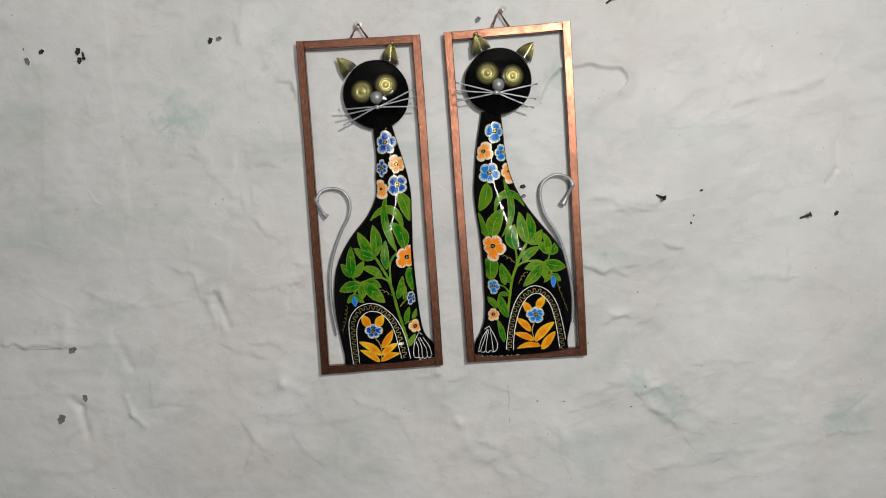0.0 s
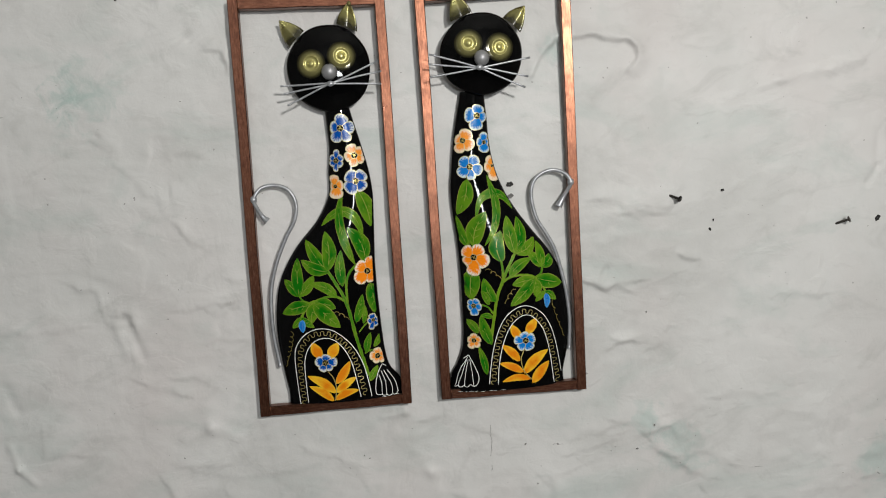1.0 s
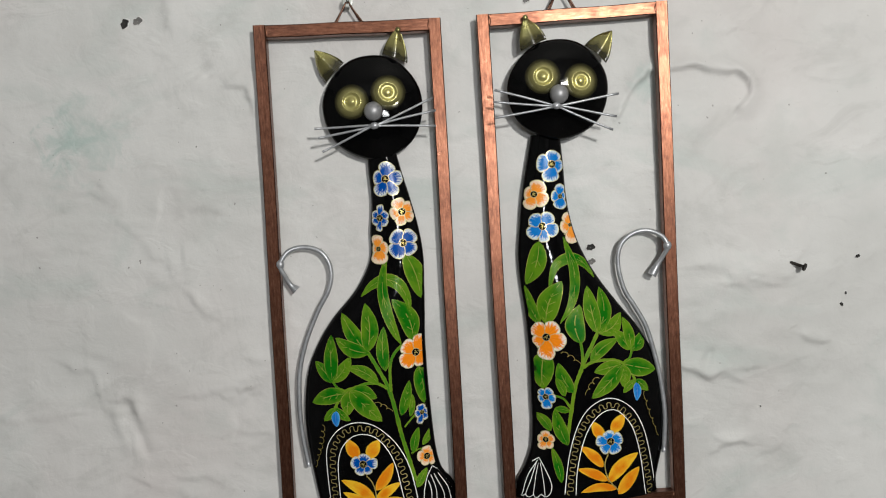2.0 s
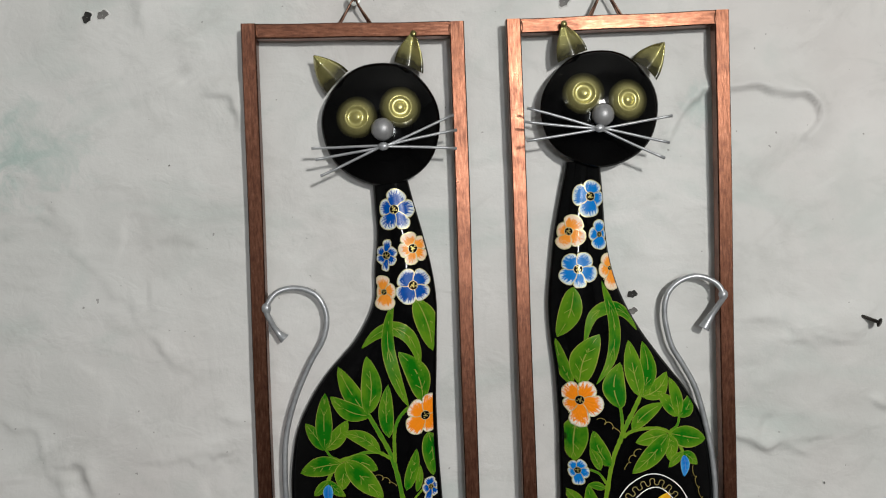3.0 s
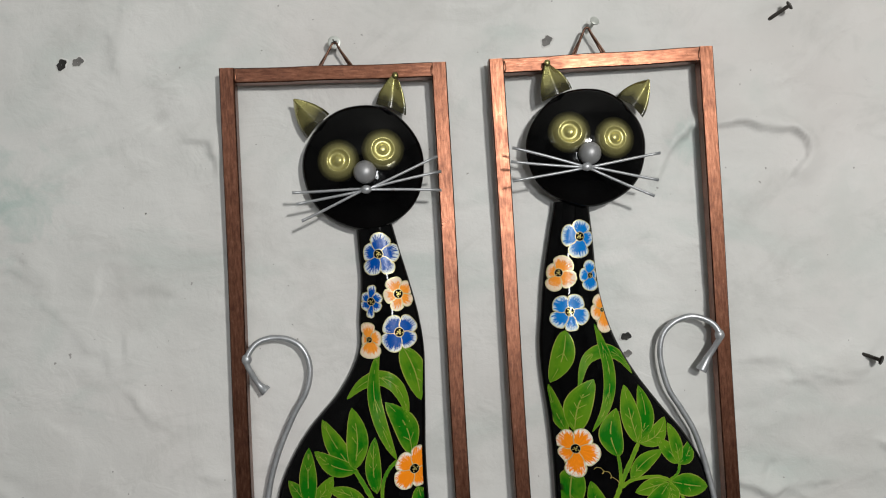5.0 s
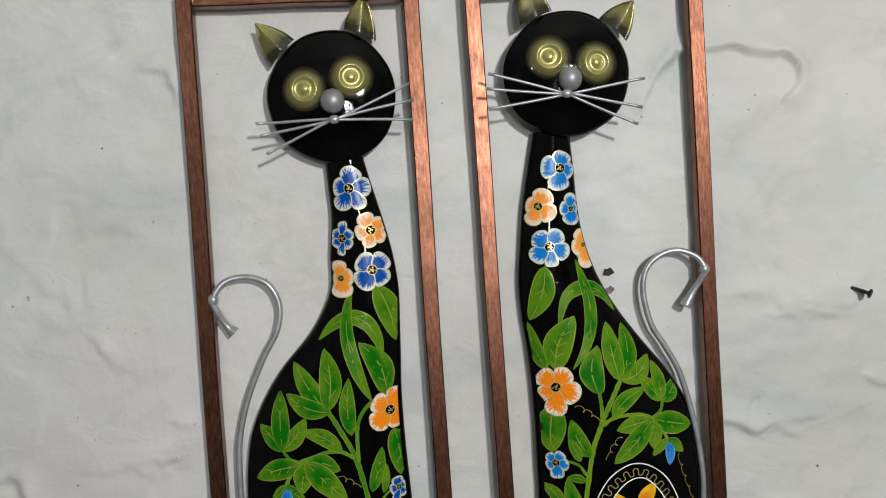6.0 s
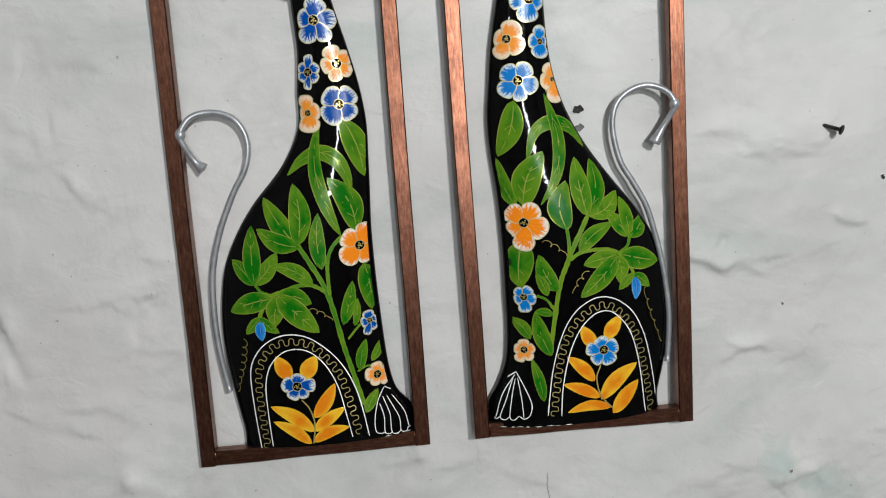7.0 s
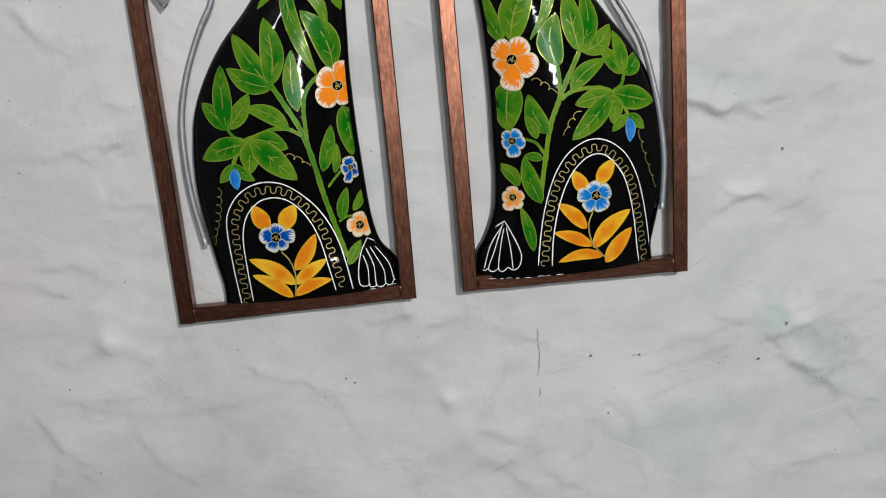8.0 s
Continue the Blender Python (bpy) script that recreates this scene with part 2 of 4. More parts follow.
CEILING = enamel("ceiling_paint", (0.6, 0.6, 0.58), 0.6)


# ---- helpers of this scene ----
def mesh_of(name, verts, faces, material, uvs=None, smooth=True):
    me = bpy.data.meshes.new(name)
    me.from_pydata([tuple(map(float, v)) for v in verts], [], faces)
    if uvs is not None:
        layer = me.uv_layers.new(name="UVMap")
        for loop in me.loops:
            layer.data[loop.index].uv = uvs[loop.vertex_index]
    me.polygons.foreach_set("use_smooth", [smooth] * len(me.polygons))
    me.materials.append(material)
    me.update()
    return me


def part(name, mesh, parent, label=""):
    ob = new(name, mesh)
    ob.parent = parent
    return tagged(ob, label)


def grid_faces(rows, cols, closed=False):
    faces = []
    for i in range(rows - 1):
        for j in range(cols if closed else cols - 1):
            k = (j + 1) % cols
            faces.append((i * cols + j, i * cols + k, (i + 1) * cols + k, (i + 1) * cols + j))
    return faces


def smooth_line(points, steps):
    """A curve through the points, steps pieces to a span."""
    p = [np.array(q, float) for q in points]
    p = [2 * p[0] - p[1]] + p + [2 * p[-1] - p[-2]]
    line = []
    for i in range(1, len(p) - 2):
        a, b, c, d = p[i - 1:i + 3]
        for k in range(steps):
            t = k / steps
            line.append(0.5 * (2 * b + (c - a) * t + (2 * a - 5 * b + 4 * c - d) * t * t + (3 * b - a - 3 * c + d) * t ** 3))
    line.append(p[-2])
    return np.array(line)


def tube(name, line, radii, material, sides=10):
    """A round rod along a 3D line."""
    line = np.array(line, float)
    n = len(line)
    radii = np.broadcast_to(radii, (n,))
    verts, side = [], None
    for i in range(n):
        way = line[min(i + 1, n - 1)] - line[max(i - 1, 0)]
        way /= np.linalg.norm(way)
        side = np.cross(way, (0.02, 1, 0.03)) if side is None else side - way * side.dot(way)
        side /= np.linalg.norm(side)
        other = np.cross(way, side)
        for k in range(sides):
            a = 2 * math.pi * k / sides
            verts.append(line[i] + radii[i] * (math.cos(a) * side + math.sin(a) * other))
    faces = grid_faces(n, sides, True)
    faces.append(tuple(range(sides)))
    faces.append(tuple(range((n - 1) * sides, n * sides))[::-1])
    return mesh_of(name, verts, faces, material)


def ball(name, centre, r, material, rings=14, sides=20):
    verts, faces = [], []
    for i in range(rings + 1):
        f = math.pi * i / rings
        for k in range(sides):
            a = 2 * math.pi * k / sides
            verts.append((centre[0] + r[0] * math.sin(f) * math.cos(a), centre[1] + r[1] * math.sin(f) * math.sin(a), centre[2] + r[2] * math.cos(f)))
    return mesh_of(name, verts, grid_faces(rings + 1, sides, True), material)


def lattice(x, z, seed):
    """Smooth value noise on a plane, between 0 and 1."""
    xi, zi = np.floor(x).astype(np.int64), np.floor(z).astype(np.int64)
    fx, fz = x - xi, z - zi
    fx, fz = fx * fx * (3 - 2 * fx), fz * fz * (3 - 2 * fz)

    def value(i, k):
        h = (i * 374761393 + k * 668265263 + seed * 974634777) & 0x7FFFFFFF
        h = ((h ^ (h >> 13)) * 1274126177) & 0x7FFFFFFF
        return ((h ^ (h >> 16)) & 0xFFFF) / 65535.0

    a = value(xi, zi) * (1 - fx) + value(xi + 1, zi) * fx
    b = value(xi, zi + 1) * (1 - fx) + value(xi + 1, zi + 1) * fx
    return a * (1 - fz) + b * fz


# ---- the room ----
class Relief:
    """Height of the plaster over its mean plane, in metres."""

    def __init__(self, x, z):
        wx = x + 0.02 * (lattice(x * 9, z * 9, 11) - 0.5)
        wz = z + 0.02 * (lattice(x * 9, z * 9, 12) - 0.5)
        h = 0.0038 * (lattice(wx * 4, wz * 4.5, 1) - 0.5) + 0.0012 * (lattice(wx * 12, wz * 13, 2) - 0.5)
        h += 0.0010 * (lattice(wx * 27, wz * 30, 3) - 0.5) + 0.0009 * (lattice(wx * 60, wz * 75, 4) - 0.5) * (0.4 + 1.2 * lattice(wx * 5, wz * 6, 9))
        ridge = 1 - np.abs(2 * lattice(wx * 8, wz * 14, 5) - 1)
        h += 0.0004 * np.maximum(0, ridge - 0.8) / 0.2 * (lattice(x * 6, z * 6, 6) > 0.45)
        step = lattice(wx * 4.2, wz * 7, 7)
        h += 0.0008 / (1 + np.exp(-(step - 0.5) * 90)) + 0.0006 / (1 + np.exp(-(lattice(wx * 7, wz * 5, 8) - 0.52) * 120))
        self.x, self.z, self.h = x, z, h

    def line(self, width, height, *points):
        """A ridge (or, with a negative height, a furrow) along the points."""
        for (ax, az), (bx, bz) in zip(points, points[1:]):
            dx, dz = bx - ax, bz - az
            t = np.clip(((self.x - ax) * dx + (self.z - az) * dz) / (dx * dx + dz * dz), 0, 1)
            d = np.hypot(self.x - ax - t * dx, self.z - az - t * dz)
            self.h = self.h + 0.8 * height * np.exp(-(d / (0.8 * width)) ** 2) * (0.35 + 1.3 * lattice(self.x * 55, self.z * 55, 21))

    def ledge(self, width, height, fade, *points):
        """An edge of a coat of plaster: proud on one side of the line, fading away from it."""
        best, near, side = None, None, None
        for (ax, az), (bx, bz) in zip(points, points[1:]):
            dx, dz = bx - ax, bz - az
            t = np.clip(((self.x - ax) * dx + (self.z - az) * dz) / (dx * dx + dz * dz), 0, 1)
            ox, oz = self.x - ax - t * dx, self.z - az - t * dz
            d, s = np.hypot(ox, oz), np.sign(dx * (self.z - az) - dz * (self.x - ax))
            if best is None:
                best, side = d, s
            else:
                side = np.where(d < best, s, side)
                best = np.minimum(d, best)
        signed = best * side + 0.010 * (lattice(self.x * 60, self.z * 60, 31) - 0.5)
        rise = 1 / (1 + np.exp(-np.clip(signed / (0.35 * width), -40, 40)))
        self.h = self.h + 0.95 * height * rise * np.exp(-(best / fade) ** 2) * (0.5 + lattice(self.x * 40, self.z * 40, 32))

    def lump(self, x, z, wide, tall, height):
        self.h = self.h + height * np.exp(-((self.x - x) / wide) ** 2 - ((self.z - z) / tall) ** 2)


def spread(low, high, fine_low, fine_high, fine, coarse):
    return np.concatenate([np.arange(low, fine_low, coarse), np.arange(fine_low, fine_high, fine), np.linspace(fine_high, high, max(2, int((high - fine_high) / coarse)))])


def build_wall():
    xs = spread(-1.8, 1.8, -0.82, 0.78, 0.0025, 0.06)
    zs = spread(0.0, 2.8, 0.94, 1.96, 0.0025, 0.06)
    x, z = np.meshgrid(xs, zs)
    r = Relief(x, z)
    # repaired and trowelled places
    r.line(0.008, -0.0038, (-0.380, 1.440), (-0.364, 1.390))
    r.line(0.007, 0.0022, (-0.394, 1.436), (-0.380, 1.392))
    r.line(0.005, -0.0022, (0.247, 1.441), (0.255, 1.456))
    r.line(0.009, -0.0022, (-0.548, 1.383), (-0.53, 1.335))
    r.line(0.008, -0.0028, (-0.635, 1.29), (-0.622, 1.275), (-0.615, 1.222))
    r.line(0.006, 0.0024, (-0.545, 1.285), (-0.537, 1.255), (-0.52, 1.235))
    r.line(0.012, 0.0024, (-0.02, 1.225), (0.0, 1.195), (0.01, 1.16))
    r.line(0.012, 0.0022, (-0.29, 1.315), (-0.285, 1.285), (-0.25, 1.27))
    r.line(0.006, 0.0022, (-0.03, 1.292), (-0.028, 1.284), (-0.06, 1.280))
    r.line(0.006, -0.0016, (0.634, 1.612), (0.635, 1.567), (0.62, 1.545))
    r.line(0.010, 0.0020, (0.43, 1.67), (0.50, 1.69), (0.57, 1.70), (0.61, 1.712))
    r.ledge(0.0022, 0.0062, 0.013, (0.1751, 1.724), (0.1837, 1.737), (0.1909, 1.752), (0.2008, 1.76), (0.2191, 1.762), (0.2425, 1.763), (0.2711, 1.76), (0.2943, 1.755), (0.3062, 1.744), (0.3076, 1.732), (0.3008, 1.723))
    r.ledge(0.0035, 0.0018, 0.022, (0.256, 1.547), (0.277, 1.545), (0.282, 1.529), (0.292, 1.525), (0.317, 1.524))
    r.ledge(0.0035, 0.0014, 0.022, (0.312, 1.532), (0.34, 1.531), (0.349, 1.543))
    r.ledge(0.0025, 0.003, 0.008, (0.359, 1.465), (0.367, 1.461), (0.375, 1.46))
    r.ledge(0.003, 0.0018, 0.022, (0.227, 1.439), (0.24, 1.435), (0.258, 1.427), (0.272, 1.432), (0.289, 1.434))
    r.ledge(0.0035, 0.0012, 0.022, (0.326, 1.434), (0.345, 1.44))
    r.ledge(0.0035, 0.0026, 0.012, (0.262, 1.348), (0.27, 1.351), (0.285, 1.351))
    r.ledge(0.0035, 0.0014, 0.022, (0.314, 1.343), (0.328, 1.349), (0.333, 1.36))
    r.ledge(0.004, 0.0016, 0.02, (-0.305, 1.591), (-0.307, 1.563), (-0.299, 1.544), (-0.284, 1.534))
    r.ledge(0.0035, -0.0014, 0.016, (-0.249, 1.448), (-0.26, 1.442), (-0.266, 1.43), (-0.267, 1.41))
    r.ledge(0.003, 0.0016, 0.014, (-0.266, 1.401), (-0.256, 1.402), (-0.242, 1.401))
    r.ledge(0.0035, 0.0014, 0.016, (-0.305, 1.448), (-0.287, 1.45), (-0.256, 1.451))
    r.ledge(0.003, 0.0018, 0.012, (-0.238, 1.481), (-0.23, 1.478), (-0.219, 1.476))
    r.ledge(0.004, 0.0012, 0.018, (-0.322, 1.655), (-0.317, 1.669), (-0.303, 1.672), (-0.285, 1.669))
    r.ledge(0.0035, 0.0014, 0.014, (-0.294, 1.643), (-0.28, 1.647), (-0.268, 1.643))
    r.ledge(0.004, 0.0012, 0.018, (-0.362, 1.631), (-0.351, 1.617), (-0.332, 1.6))
    r.ledge(0.003, 0.0034, 0.012, (-0.383, 1.446), (-0.372, 1.445), (-0.37, 1.436))
    r.ledge(0.005, -0.0012, 0.02, (-0.355, 1.53), (-0.34, 1.519), (-0.348, 1.495))
    r.ledge(0.0025, -0.003, 0.014, (-0.2623, 1.789), (-0.2473, 1.791), (-0.2301, 1.791), (-0.2171, 1.786))
    r.ledge(0.002, 0.0042, 0.012, (-0.2313, 1.774), (-0.2229, 1.774), (-0.2189, 1.769), (-0.2185, 1.761))
    r.ledge(0.006, 0.0012, 0.02, (-0.291, 1.883), (-0.291, 1.869), (-0.295, 1.858))
    r.ledge(0.005, 0.0012, 0.016, (-0.301, 1.859), (-0.298, 1.842))
    r.ledge(0.006, 0.0014, 0.02, (0.179, 1.856), (0.214, 1.856), (0.255, 1.858), (0.28, 1.864))
    r.ledge(0.004, -0.0016, 0.014, (0.329, 1.772), (0.348, 1.779), (0.374, 1.78))
    r.ledge(0.004, 0.0012, 0.014, (0.266, 1.796), (0.292, 1.798))
    r.ledge(0.004, 0.0016, 0.016, (-0.317, 1.356), (-0.299, 1.354), (-0.287, 1.347))
    r.ledge(0.006, 0.0022, 0.02, (-0.36, 1.351), (-0.343, 1.343), (-0.326, 1.337))
    r.ledge(0.003, 0.0014, 0.01, (-0.164, 1.246), (-0.148, 1.238), (-0.141, 1.235))
    r.ledge(0.004, 0.0014, 0.016, (-0.315, 1.235), (-0.296, 1.234), (-0.276, 1.234))
    r.ledge(0.005, 0.0018, 0.018, (-0.273, 1.186), (-0.268, 1.171), (-0.251, 1.157))
    r.ledge(0.006, 0.0018, 0.02, (-0.352, 1.209), (-0.343, 1.191), (-0.353, 1.17))
    r.ledge(0.006, 0.002, 0.02, (0.213, 1.226), (0.247, 1.233), (0.284, 1.239), (0.314, 1.244))
    r.ledge(0.006, 0.002, 0.02, (0.204, 1.205), (0.247, 1.213), (0.293, 1.221), (0.322, 1.229))
    r.ledge(0.007, 0.0024, 0.022, (0.307, 1.208), (0.323, 1.189), (0.346, 1.171), (0.369, 1.142))
    r.ledge(0.006, 0.0018, 0.02, (0.345, 1.186), (0.379, 1.184), (0.413, 1.168))
    r.ledge(0.006, 0.0018, 0.02, (0.337, 1.092), (0.371, 1.093), (0.417, 1.099))
    r.ledge(0.004, 0.0014, 0.014, (0.166, 1.165), (0.172, 1.154), (0.173, 1.14))
    r.ledge(0.006, 0.0014, 0.02, (0.06, 1.102), (0.065, 1.095), (0.07, 1.081))
    r.ledge(0.006, 0.0018, 0.02, (0.005, 1.269), (0.036, 1.268), (0.07, 1.25))
    r.ledge(0.008, 0.0014, 0.03, (0.054, 1.133), (0.085, 1.152), (0.133, 1.16), (0.188, 1.178))
    r.ledge(0.003, 0.0042, 0.016, (-0.724, 1.386), (-0.684, 1.379), (-0.64, 1.377))
    r.ledge(0.005, 0.0018, 0.02, (-0.575, 1.457), (-0.546, 1.442), (-0.506, 1.431), (-0.446, 1.435))
    r.ledge(0.004, 0.0016, 0.014, (0.491, 1.397), (0.519, 1.398), (0.554, 1.397))
    r.ledge(0.004, -0.0012, 0.014, (0.554, 1.435), (0.554, 1.399))
    r.ledge(0.007, 0.0016, 0.025, (0.275, 1.226), (0.313, 1.226), (0.35, 1.209), (0.406, 1.159))
    r.ledge(0.006, 0.0016, 0.02, (0.404, 1.264), (0.466, 1.261))
    r.ledge(0.006, 0.0016, 0.02, (0.434, 1.111), (0.492, 1.11), (0.579, 1.114), (0.599, 1.122))
    r.ledge(0.005, 0.0016, 0.018, (0.618, 1.161), (0.647, 1.166), (0.661, 1.178))
    r.ledge(0.006, 0.0012, 0.02, (0.634, 1.779), (0.643, 1.766), (0.638, 1.753))
    r.ledge(0.004, 0.0014, 0.014, (-0.382, 1.676), (-0.369, 1.664), (-0.371, 1.647))
    r.ledge(0.005, 0.0014, 0.02, (-0.57, 1.337), (-0.558, 1.36), (-0.556, 1.384))
    r.ledge(0.004, 0.0016, 0.016, (-0.504, 1.292), (-0.503, 1.27), (-0.464, 1.265))
    r.ledge(0.0024, 0.0015, 0.01, (-0.3106, 1.811), (-0.3041, 1.806), (-0.3074, 1.803))
    r.ledge(0.0036, 0.0013, 0.014, (-0.3177, 1.588), (-0.3132, 1.57), (-0.309, 1.56), (-0.3017, 1.553))
    r.ledge(0.003, 0.0012, 0.012, (-0.3993, 1.67), (-0.3825, 1.667), (-0.3749, 1.658), (-0.3764, 1.651))
    r.ledge(0.003, 0.0013, 0.012, (0.2554, 1.548), (0.2708, 1.543), (0.2862, 1.535), (0.3073, 1.535))
    r.ledge(0.003, 0.001, 0.01, (0.2778, 1.527), (0.2961, 1.524), (0.3174, 1.526))
    r.ledge(0.0036, 0.0015, 0.012, (0.225, 1.441), (0.2431, 1.435), (0.2613, 1.43))
    r.ledge(0.003, 0.00175, 0.012, (0.2251, 1.44), (0.2406, 1.432), (0.265, 1.431), (0.2797, 1.424))
    r.ledge(0.003, 0.0015, 0.01, (0.2598, 1.358), (0.2709, 1.35), (0.2825, 1.353))
    r.ledge(0.0048, 0.00175, 0.018, (0.2593, 1.243), (0.2803, 1.235), (0.3066, 1.24), (0.3335, 1.224))
    r.ledge(0.0048, 0.002, 0.018, (0.3179, 1.195), (0.3398, 1.181), (0.3566, 1.162), (0.3843, 1.152))
    r.ledge(0.0048, 0.0015, 0.018, (0.1522, 1.171), (0.1676, 1.155), (0.1656, 1.129), (0.1714, 1.11))
    r.ledge(0.0048, 0.0015, 0.018, (0.04077, 1.157), (0.06638, 1.148), (0.08022, 1.117), (0.1008, 1.102))
    r.ledge(0.0036, 0.0015, 0.014, (-0.03842, 1.288), (-0.02751, 1.289), (-0.02306, 1.293))
    r.ledge(0.0048, 0.0015, 0.018, (-0.1162, 1.223), (-0.1025, 1.213), (-0.09245, 1.192))
    r.ledge(0.0048, 0.0013, 0.016, (-0.2691, 1.44), (-0.2621, 1.435), (-0.2488, 1.441))
    r.ledge(0.0036, 0.0013, 0.014, (-0.3469, 1.204), (-0.3435, 1.192), (-0.3362, 1.185))
    r.ledge(0.0036, 0.0018, 0.014, (-0.6482, 1.387), (-0.6126, 1.375), (-0.557, 1.373))
    r.ledge(0.0036, 0.0015, 0.014, (-0.4008, 1.438), (-0.3784, 1.431), (-0.3774, 1.398))
    r.ledge(0.0036, 0.0015, 0.014, (0.3001, 1.248), (0.3318, 1.227), (0.3446, 1.201))
    r.ledge(0.0048, 0.0015, 0.016, (0.5687, 1.154), (0.6151, 1.126), (0.6717, 1.126))
    r.ledge(0.0036, 0.0017, 0.014, (-0.4349, 1.487), (-0.4158, 1.478), (-0.411, 1.459))
    r.lump(-0.345, 1.315, 0.03, 0.02, 0.002)
    r.lump(-0.40, 1.46, 0.05, 0.03, -0.0016)
    r.lump(-0.63, 1.40, 0.012, 0.03, 0.0026)
    r.lump(0.02, 1.12, 0.02, 0.016, -0.0018)
    r.lump(0.045, 1.135, 0.03, 0.012, 0.002)
    r.lump(-0.45, 1.62, 0.04, 0.03, 0.0018)
    r.lump(-0.66, 1.62, 0.04, 0.06, -0.003)
    r.lump(-0.36, 1.83, 0.03, 0.04, 0.0015)
    rows, cols = x.shape
    # keep the mean plane at y = 0 and close the back
    verts = np.stack([x, -(r.h - r.h.mean()), z], -1).reshape(-1, 3)
    me = bpy.data.meshes.new("wall_north")
    me.from_pydata(verts.tolist(), [], grid_faces(rows, cols))
    me.polygons.foreach_set("use_smooth", [True] * len(me.polygons))
    me.materials.append(PLASTER)
    wall = tagged(new("wall_north", me), "uneven white painted plaster wall with stains and nail holes", "wall", kind="structure")
    return wall, (xs, zs, r.h - r.h.mean())


WALL, (WALL_X, WALL_Z, WALL_H) = build_wall()


def wall_height(x, z):
    return float(WALL_H[np.abs(WALL_Z - z).argmin(), np.abs(WALL_X - x).argmin()])


def slab(name, low, high, material, label, category):
    lx, ly, lz = low
    hx, hy, hz = high
    verts = [(lx, ly, lz), (hx, ly, lz), (hx, hy, lz), (lx, hy, lz), (lx, ly, hz), (hx, ly, hz), (hx, hy, hz), (lx, hy, hz)]
    faces = [(0, 3, 2, 1), (4, 5, 6, 7), (0, 1, 5, 4), (1, 2, 6, 5), (2, 3, 7, 6), (3, 0, 4, 7)]
    return tagged(new(name, mesh_of(name, verts, faces, material, smooth=False)), label, category, kind="structure")


# Unseen slabs added to close the room; their tones set bounce and reflections.
slab("wall_backing", (-1.8, 0.02, 0.0), (1.8, 0.2, 2.8), ROOMWALL, "masonry behind the painted plaster wall", "wall")
slab("floor", (-1.95, -4.15, -0.1), (1.95, 0.2, 0.0), GREYFLOOR, "unseen plain grey painted floor added below the wall", "floor")
slab("ceiling", (-1.95, -4.15, 2.8), (1.95, 0.2, 2.9), CEILING, "unseen plain off-white painted ceiling added over the room", "ceiling")
slab("wall_west", (-1.95, -4.0, 0.0), (-1.8, 0.02, 2.8), ROOMWALL, "unseen plain dull painted side wall added to close the room", "wall")
slab("wall_east", (1.8, -4.0, 0.0), (1.95, 0.02, 2.8), ROOMWALL, "unseen plain dull painted side wall added to close the room", "wall")


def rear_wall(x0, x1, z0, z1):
    """The unseen rear wall, with one small opening added through it for the area lamp."""
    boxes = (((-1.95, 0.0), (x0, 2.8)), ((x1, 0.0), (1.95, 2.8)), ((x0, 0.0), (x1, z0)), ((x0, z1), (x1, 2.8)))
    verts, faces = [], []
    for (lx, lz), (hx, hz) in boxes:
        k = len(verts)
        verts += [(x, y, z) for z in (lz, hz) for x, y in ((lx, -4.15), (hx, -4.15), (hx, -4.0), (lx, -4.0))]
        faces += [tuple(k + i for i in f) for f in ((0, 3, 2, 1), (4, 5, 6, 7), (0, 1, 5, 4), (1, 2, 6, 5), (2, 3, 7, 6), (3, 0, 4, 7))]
    return tagged(new("wall_south", mesh_of("wall_south", verts, faces, ROOMWALL, smooth=False)), "unseen plain dull painted rear wall with an added lamp opening", "wall", kind="structure")


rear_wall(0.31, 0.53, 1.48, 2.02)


# ---- framed ornaments ----
HEIGHTS = (0, 24, 36, 50, 70, 95, 120, 145, 170, 195, 220, 250, 280, 310, 340, 370, 400)


